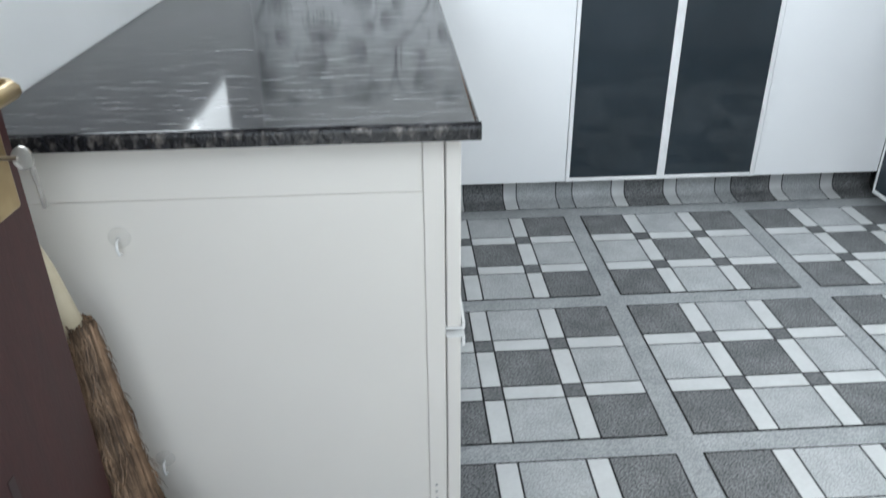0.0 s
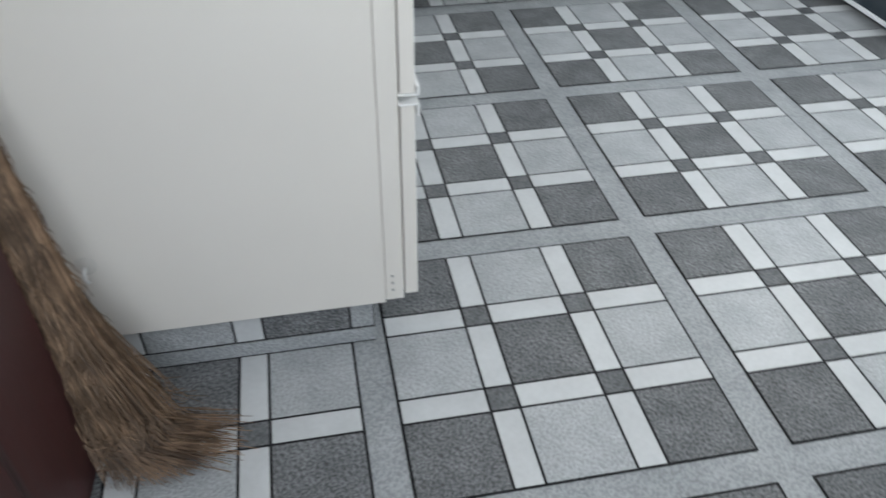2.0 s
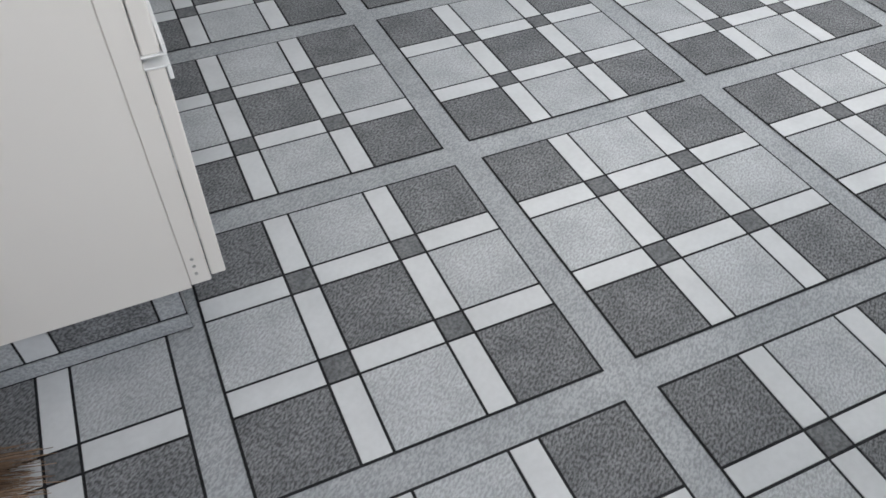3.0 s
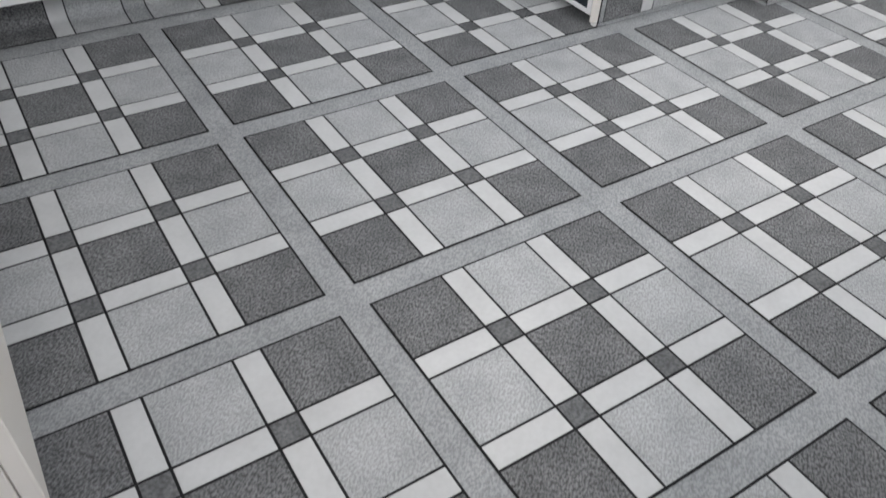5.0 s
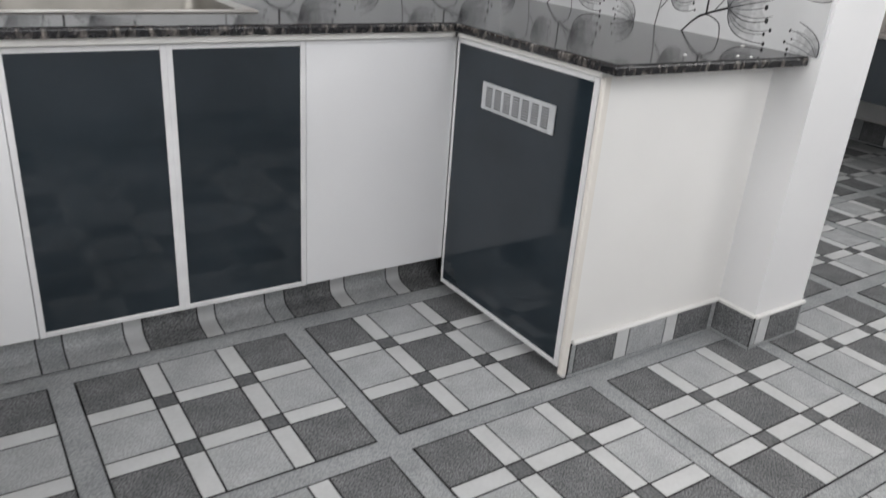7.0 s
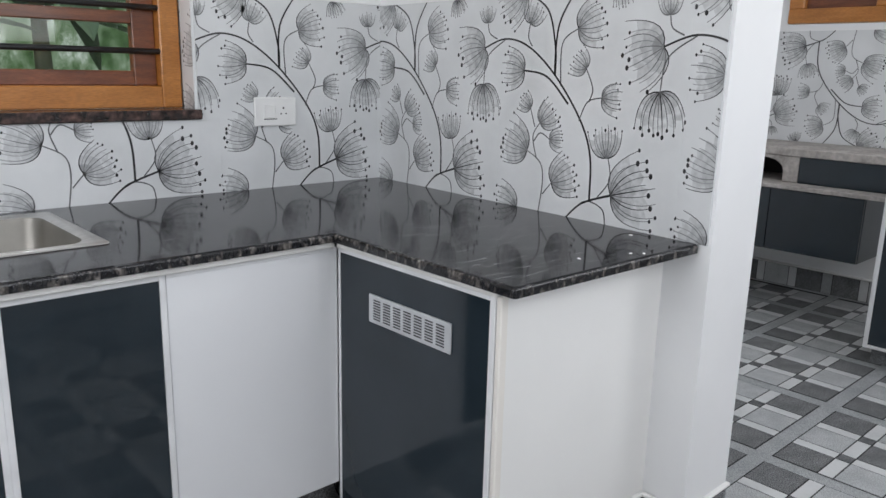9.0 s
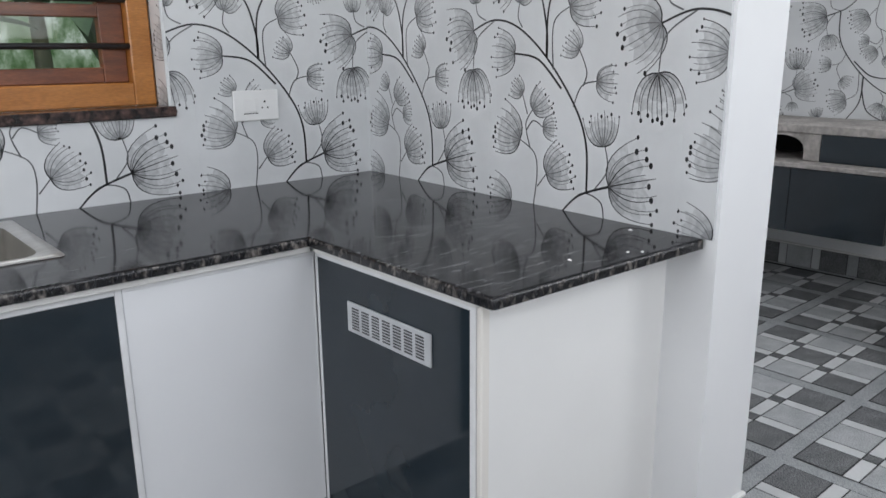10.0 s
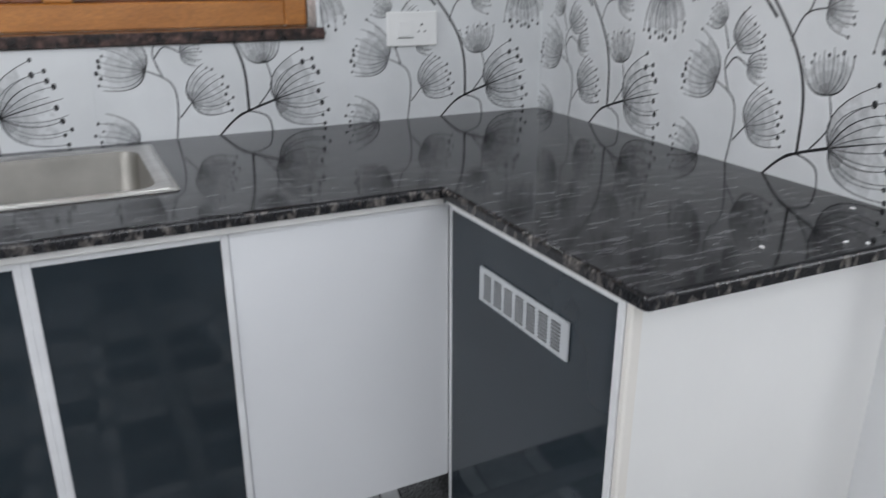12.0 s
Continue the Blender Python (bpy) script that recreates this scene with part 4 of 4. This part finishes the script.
def banana_leaf(bm, base, way, length, width, lift, droop, rnd):
    """A long arched leaf blade, torn along its veins."""
    d = Vector((math.cos(way), math.sin(way), 0))
    side = Vector((-d.y, d.x, 0))
    n = 14
    for s in (-1, 1):
        prev = None
        for k in range(n + 1):
            t = k / n
            mid = base + d * (length * t) + Vector((0, 0, lift * math.sin(t * 1.9) - droop * t * t))
            w = width * math.sin(math.pi * min(1.0, 0.08 + t * 0.92)) ** 0.7 * rnd.uniform(0.86, 1.05)
            out = mid + side * (s * w) - Vector((0, 0, 0.25 * w + rnd.uniform(0, 0.02)))
            row = (bm.verts.new(mid), bm.verts.new(mid.lerp(out, 0.5) + Vector((0, 0, 0.04 * w))), bm.verts.new(out))
            if prev:
                bm.faces.new((prev[0], row[0], row[1], prev[1]))
                if rnd.random() > 0.12:
                    bm.faces.new((prev[1], row[1], row[2], prev[2]))
            prev = row


M_LEAF = mat("leaf_green", (0.065, 0.115, 0.055), (0.12, 0.19, 0.09), 3, 0.32, fine=0.25)
M_STALK = mat("plant_stalk", (0.10, 0.12, 0.05), (0.20, 0.18, 0.10), 8, 0.7, fine=0.2)


def banana_plant(x, y, height, seed):
    rnd = random.Random(seed)
    plant = thing("banana_plant", "broad-leaved green banana plant in the garden", "plant", x, y, -0.5, "plants in the garden")
    part("stalk", tube([(0, 0, 0), (0.03, 0, height * 0.5), (0.0, 0.02, height)], 0.10, 0.05, 10), M_STALK, plant, smooth=True)
    for k in range(9):
        bm = bmesh.new()
        banana_leaf(bm, Vector((0, 0, height * rnd.uniform(0.8, 1.0))), k * 2.4 + rnd.uniform(-0.4, 0.4), rnd.uniform(0.9, 1.5), rnd.uniform(0.14, 0.22),
                    rnd.uniform(0.15, 0.55), rnd.uniform(0.3, 1.1), rnd)
        part("leaf", bm, M_LEAF, plant)
    return plant


def shrub(x, y, radius, height, seed):
    rnd = random.Random(seed)
    plant = thing("shrub", "leafy green garden shrub with an uneven crown", "plant", x, y, -0.5, "plants in the garden")
    for k in range(5):
        a = rnd.uniform(0, 6.28)
        part("stem", tube([(0, 0, 0), (0.3 * radius * math.cos(a), 0.3 * radius * math.sin(a), height * 0.5), (0.7 * radius * math.cos(a), 0.7 * radius * math.sin(a), height * 0.9)], 0.025, 0.008, 6), M_STALK, plant)
    bm = bmesh.new()
    for k in range(1500):
        a, r, z = rnd.uniform(0, 6.28), radius * math.sqrt(rnd.random()), height * rnd.uniform(0.2, 1.0)
        r *= 0.6 + 0.4 * math.sin(z / height * 3.0 + 2.0 * math.sin(3 * a))
        c = Vector((r * math.cos(a), r * math.sin(a), z))
        u = Vector((rnd.gauss(0, 1), rnd.gauss(0, 1), rnd.gauss(0, 0.6))).normalized() * rnd.uniform(0.03, 0.06)
        w = u.cross(Vector((rnd.random(), rnd.random(), 1))).normalized() * u.length * 0.4
        bm.faces.new([bm.verts.new(p) for p in (c - u, c + w, c + u, c - w)])
    tagged(part("foliage", bm, M_LEAF, plant), kind="stuff")
    return plant


banana_plant(0.55, 6.6, 2.1, 3)
banana_plant(2.5, 7.6, 2.5, 4)
shrub(1.5, 6.2, 0.8, 1.75, 5)
shrub(0.2, 7.9, 1.0, 2.0, 6)

# ---------- tile skirtings and coved plinth ----------
PROFILE = [(2.636, 0.0), (2.690, 0.005), (2.712, 0.011), (2.723, 0.022), (2.728, 0.038), (2.733, 0.123)]


def cove(x0, x1, lift):
    """A stretch of the coved plinth from x0 to x1, lift proud of its backing."""
    bm = bmesh.new()
    rows = []
    for k, (y, z) in enumerate(PROFILE):
        a, b = PROFILE[max(k - 1, 0)], PROFILE[min(k + 1, len(PROFILE) - 1)]
        ln = math.hypot(b[0] - a[0], b[1] - a[1])
        ny, nz = -(b[1] - a[1]) / ln, (b[0] - a[0]) / ln
        rows.append((bm.verts.new((x0, y + ny * lift, z + nz * lift)), bm.verts.new((x1, y + ny * lift, z + nz * lift))))
    for (a, b), (c, d) in zip(rows, rows[1:]):
        bm.faces.new((a, b, d, c))
    return bm


def run_of(x0, x1, start=PX):
    """The pieces of the pattern's first row between x0 and x1: from, to, material."""
    out = []
    k = math.floor((x0 - start) / P) - 1
    while start + k * P < x1:
        o = start + k * P
        for a, b, m in ((0, C, M_DARK), (C, C + S, M_WHITE), (C + S, 2 * C + S, M_LIGHT), (2 * C + S, 2 * C + 2 * S, M_WHITE),
                        (2 * C + 2 * S, 3 * C + 2 * S, M_DARK), (3 * C + 2 * S, P, M_BORDER)):
            lo, hi = max(x0, o + a), min(x1, o + b)
            if hi - lo > 0.008:
                out.append((lo + 0.002, hi - 0.002, m))
        k += 1
    return out


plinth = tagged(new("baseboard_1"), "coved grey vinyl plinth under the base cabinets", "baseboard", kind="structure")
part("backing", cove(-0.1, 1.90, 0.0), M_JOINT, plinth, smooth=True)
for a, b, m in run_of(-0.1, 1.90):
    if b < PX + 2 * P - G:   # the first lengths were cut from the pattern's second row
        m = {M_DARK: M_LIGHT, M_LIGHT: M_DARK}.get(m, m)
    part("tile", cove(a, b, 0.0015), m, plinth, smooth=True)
part("line", box(-0.1, 2.7290, 0.094, 1.90, 2.7315, 0.0975), M_JOINT, plinth)
part("kick_board", box(-0.1, 2.7345, 0.0, 1.90, 2.76, 0.1235), M_RECESS_SHADE, plinth)


def skirting(name, label, m, length, height, start, cap=True, foot=0.010):
    """A straight tile skirting along local x, its face to -y."""
    s = tagged(new(name), label, "baseboard", kind="structure")
    s.matrix_world = m
    part("backing", box(0, 0, 0, length, 0.004, height), M_JOINT, s)
    for a, b, mm in run_of(0.0, length, start):
        part("tile", box(a, -0.0025, foot + (0.005 if foot > 0.02 else 0.002), b, 0.0005, height - 0.003, 0.001), mm, s)
    part("border", box(0, -0.0022, 0.004 if foot > 0.02 else 0.0005, length, 0.0003, foot), M_BORDER, s)
    if cap:
        part("cap", box(0, -0.011, height, length, 0.004, height + 0.012, 0.003), M_PLASTER, s)
    return s


skirting("baseboard_2", "grey vinyl skirting along the white counter end", pose(VX + 0.034, PYE - 0.0045, 0), 0.612, 0.108, 0.020)
skirting("baseboard_3", "grey vinyl skirting round the wall's end", pose(2.4755, PYE - 0.004, 0, 0, 0, -90), 0.14, 0.108, 0.0)
skirting("baseboard_4", "grey vinyl skirting on the end of the wall", pose(2.4755, 1.8615, 0), 0.247, 0.108, -0.332)
skirting("baseboard_5", "grey vinyl skirting on the far wall", pose(FX - 0.005, NY, 0, 0, 0, -90), 2.6, 0.14, 0.1)
skirting("baseboard_6", "grey vinyl plinth below the cream cabinet", pose(-0.555, 1.098, 0), 0.606, 0.110, -0.005, cap=False, foot=0.036)
part("plinth_front", box(0.044, 1.103, 0, 0.0508, 2.66, 0.11), M_BORDER, bpy.data.objects["baseboard_6"]).matrix_parent_inverse = bpy.data.objects["baseboard_6"].matrix_world.inverted()

# ---------- floor pieces ----------


def piece_mesh(w, h, material):
    bm = box(-w / 2, -h / 2, -0.0018, w / 2, h / 2, 0.0, 0.0007)
    return mesh_of("floor_tile", bm, material)


GAP = 0.0048
MESHES = {
    "dark": piece_mesh(C - GAP, C - GAP, M_DARK), "light": piece_mesh(C - GAP, C - GAP, M_LIGHT), "small": piece_mesh(S - GAP, S - GAP, M_SMALL),
    "across": piece_mesh(C - GAP, S - GAP, M_WHITE), "along": piece_mesh(S - GAP, C - GAP, M_WHITE),
}
SIZES = {"dark": (C, C), "light": (C, C), "small": (S, S), "across": (C, S), "along": (S, C)}
ORDER = ("dark", "light", "small", "across", "along")
NEAR = {(i, j) for i in (0, 1, 2) for j in (0, 1, 2)} | {(-1, 0), (3, 0), (2, -1)}
rest_v, rest_f, rest_m = [], [], []
base_bm = bmesh.new()


def hidden(x, y):
    """Under cabinets or inside walls."""
    if y > 2.66 and x < 2.6 or y < -0.55 or x > 5.47 or y > 3.3:
        return True
    if x < 0.03 and y > 1.12 or x < -0.7:
        return True
    if y > 2.0 and 1.88 < x < 2.70:
        return True
    return False


for i in range(-2, 10):
    for j in range(-2, 5):
        bx, by = PX + i * P, PY + j * P
        side = 3 * C + 2 * S
        if hidden(bx + 0.28, by + 0.10) and hidden(bx + 0.10, by + 0.28) and hidden(bx + 0.5, by + 0.1):
            continue
        x1, y1 = bx + side + GAP / 2, min(by + side + GAP / 2, NY)
        vs = [base_bm.verts.new((a, b, -0.0016)) for a, b in ((bx - GAP / 2, by - GAP / 2), (x1, by - GAP / 2), (x1, y1), (bx - GAP / 2, y1))]
        base_bm.faces.new(vs)
        for a in range(5):
            for b in range(5):
                kind = {(0, 0): "dark" if (a // 2 + b // 2) % 2 == 0 else "light", (1, 0): "along", (0, 1): "across", (1, 1): "small"}[(a % 2, b % 2)]
                cx = bx + (a // 2) * (C + S) + (C / 2 if a % 2 == 0 else C + S / 2)
                cy = by + (b // 2) * (C + S) + (C / 2 if b % 2 == 0 else C + S / 2)
                if hidden(cx, cy):
                    continue
                if (i, j) in NEAR:
                    ob = new("floor_tile", MESHES[kind])
                    ob.location = (cx, cy, 0)
                    ob.parent = floor
                else:
                    w, h = (SIZES[kind][0] - GAP) / 2, (SIZES[kind][1] - GAP) / 2
                    k = len(rest_v)
                    rest_v += [(cx - w, cy - h, -0.0016), (cx + w, cy - h, -0.0016), (cx + w, cy + h, -0.0016), (cx - w, cy + h, -0.0016),
                               (cx - w + 0.0006, cy - h + 0.0006, 0), (cx + w - 0.0006, cy - h + 0.0006, 0), (cx + w - 0.0006, cy + h - 0.0006, 0), (cx - w + 0.0006, cy + h - 0.0006, 0)]
                    rest_f += [(k + 4, k + 5, k + 6, k + 7)] + [(k + q, k + (q + 1) % 4, k + 4 + (q + 1) % 4, k + 4 + q) for q in range(4)]
                    rest_m += [ORDER.index(kind)] * 5
part("joint_lines", base_bm, M_JOINT, floor)
me = bpy.data.meshes.new("floor_tiles")
me.from_pydata(rest_v, [], rest_f)
for m in (M_DARK, M_LIGHT, M_SMALL, M_WHITE, M_WHITE):
    me.materials.append(m)
me.polygons.foreach_set("material_index", rest_m)
me.update()
ob = new("floor_tiles", me)
ob.parent = floor
tagged(ob, kind="stuff")
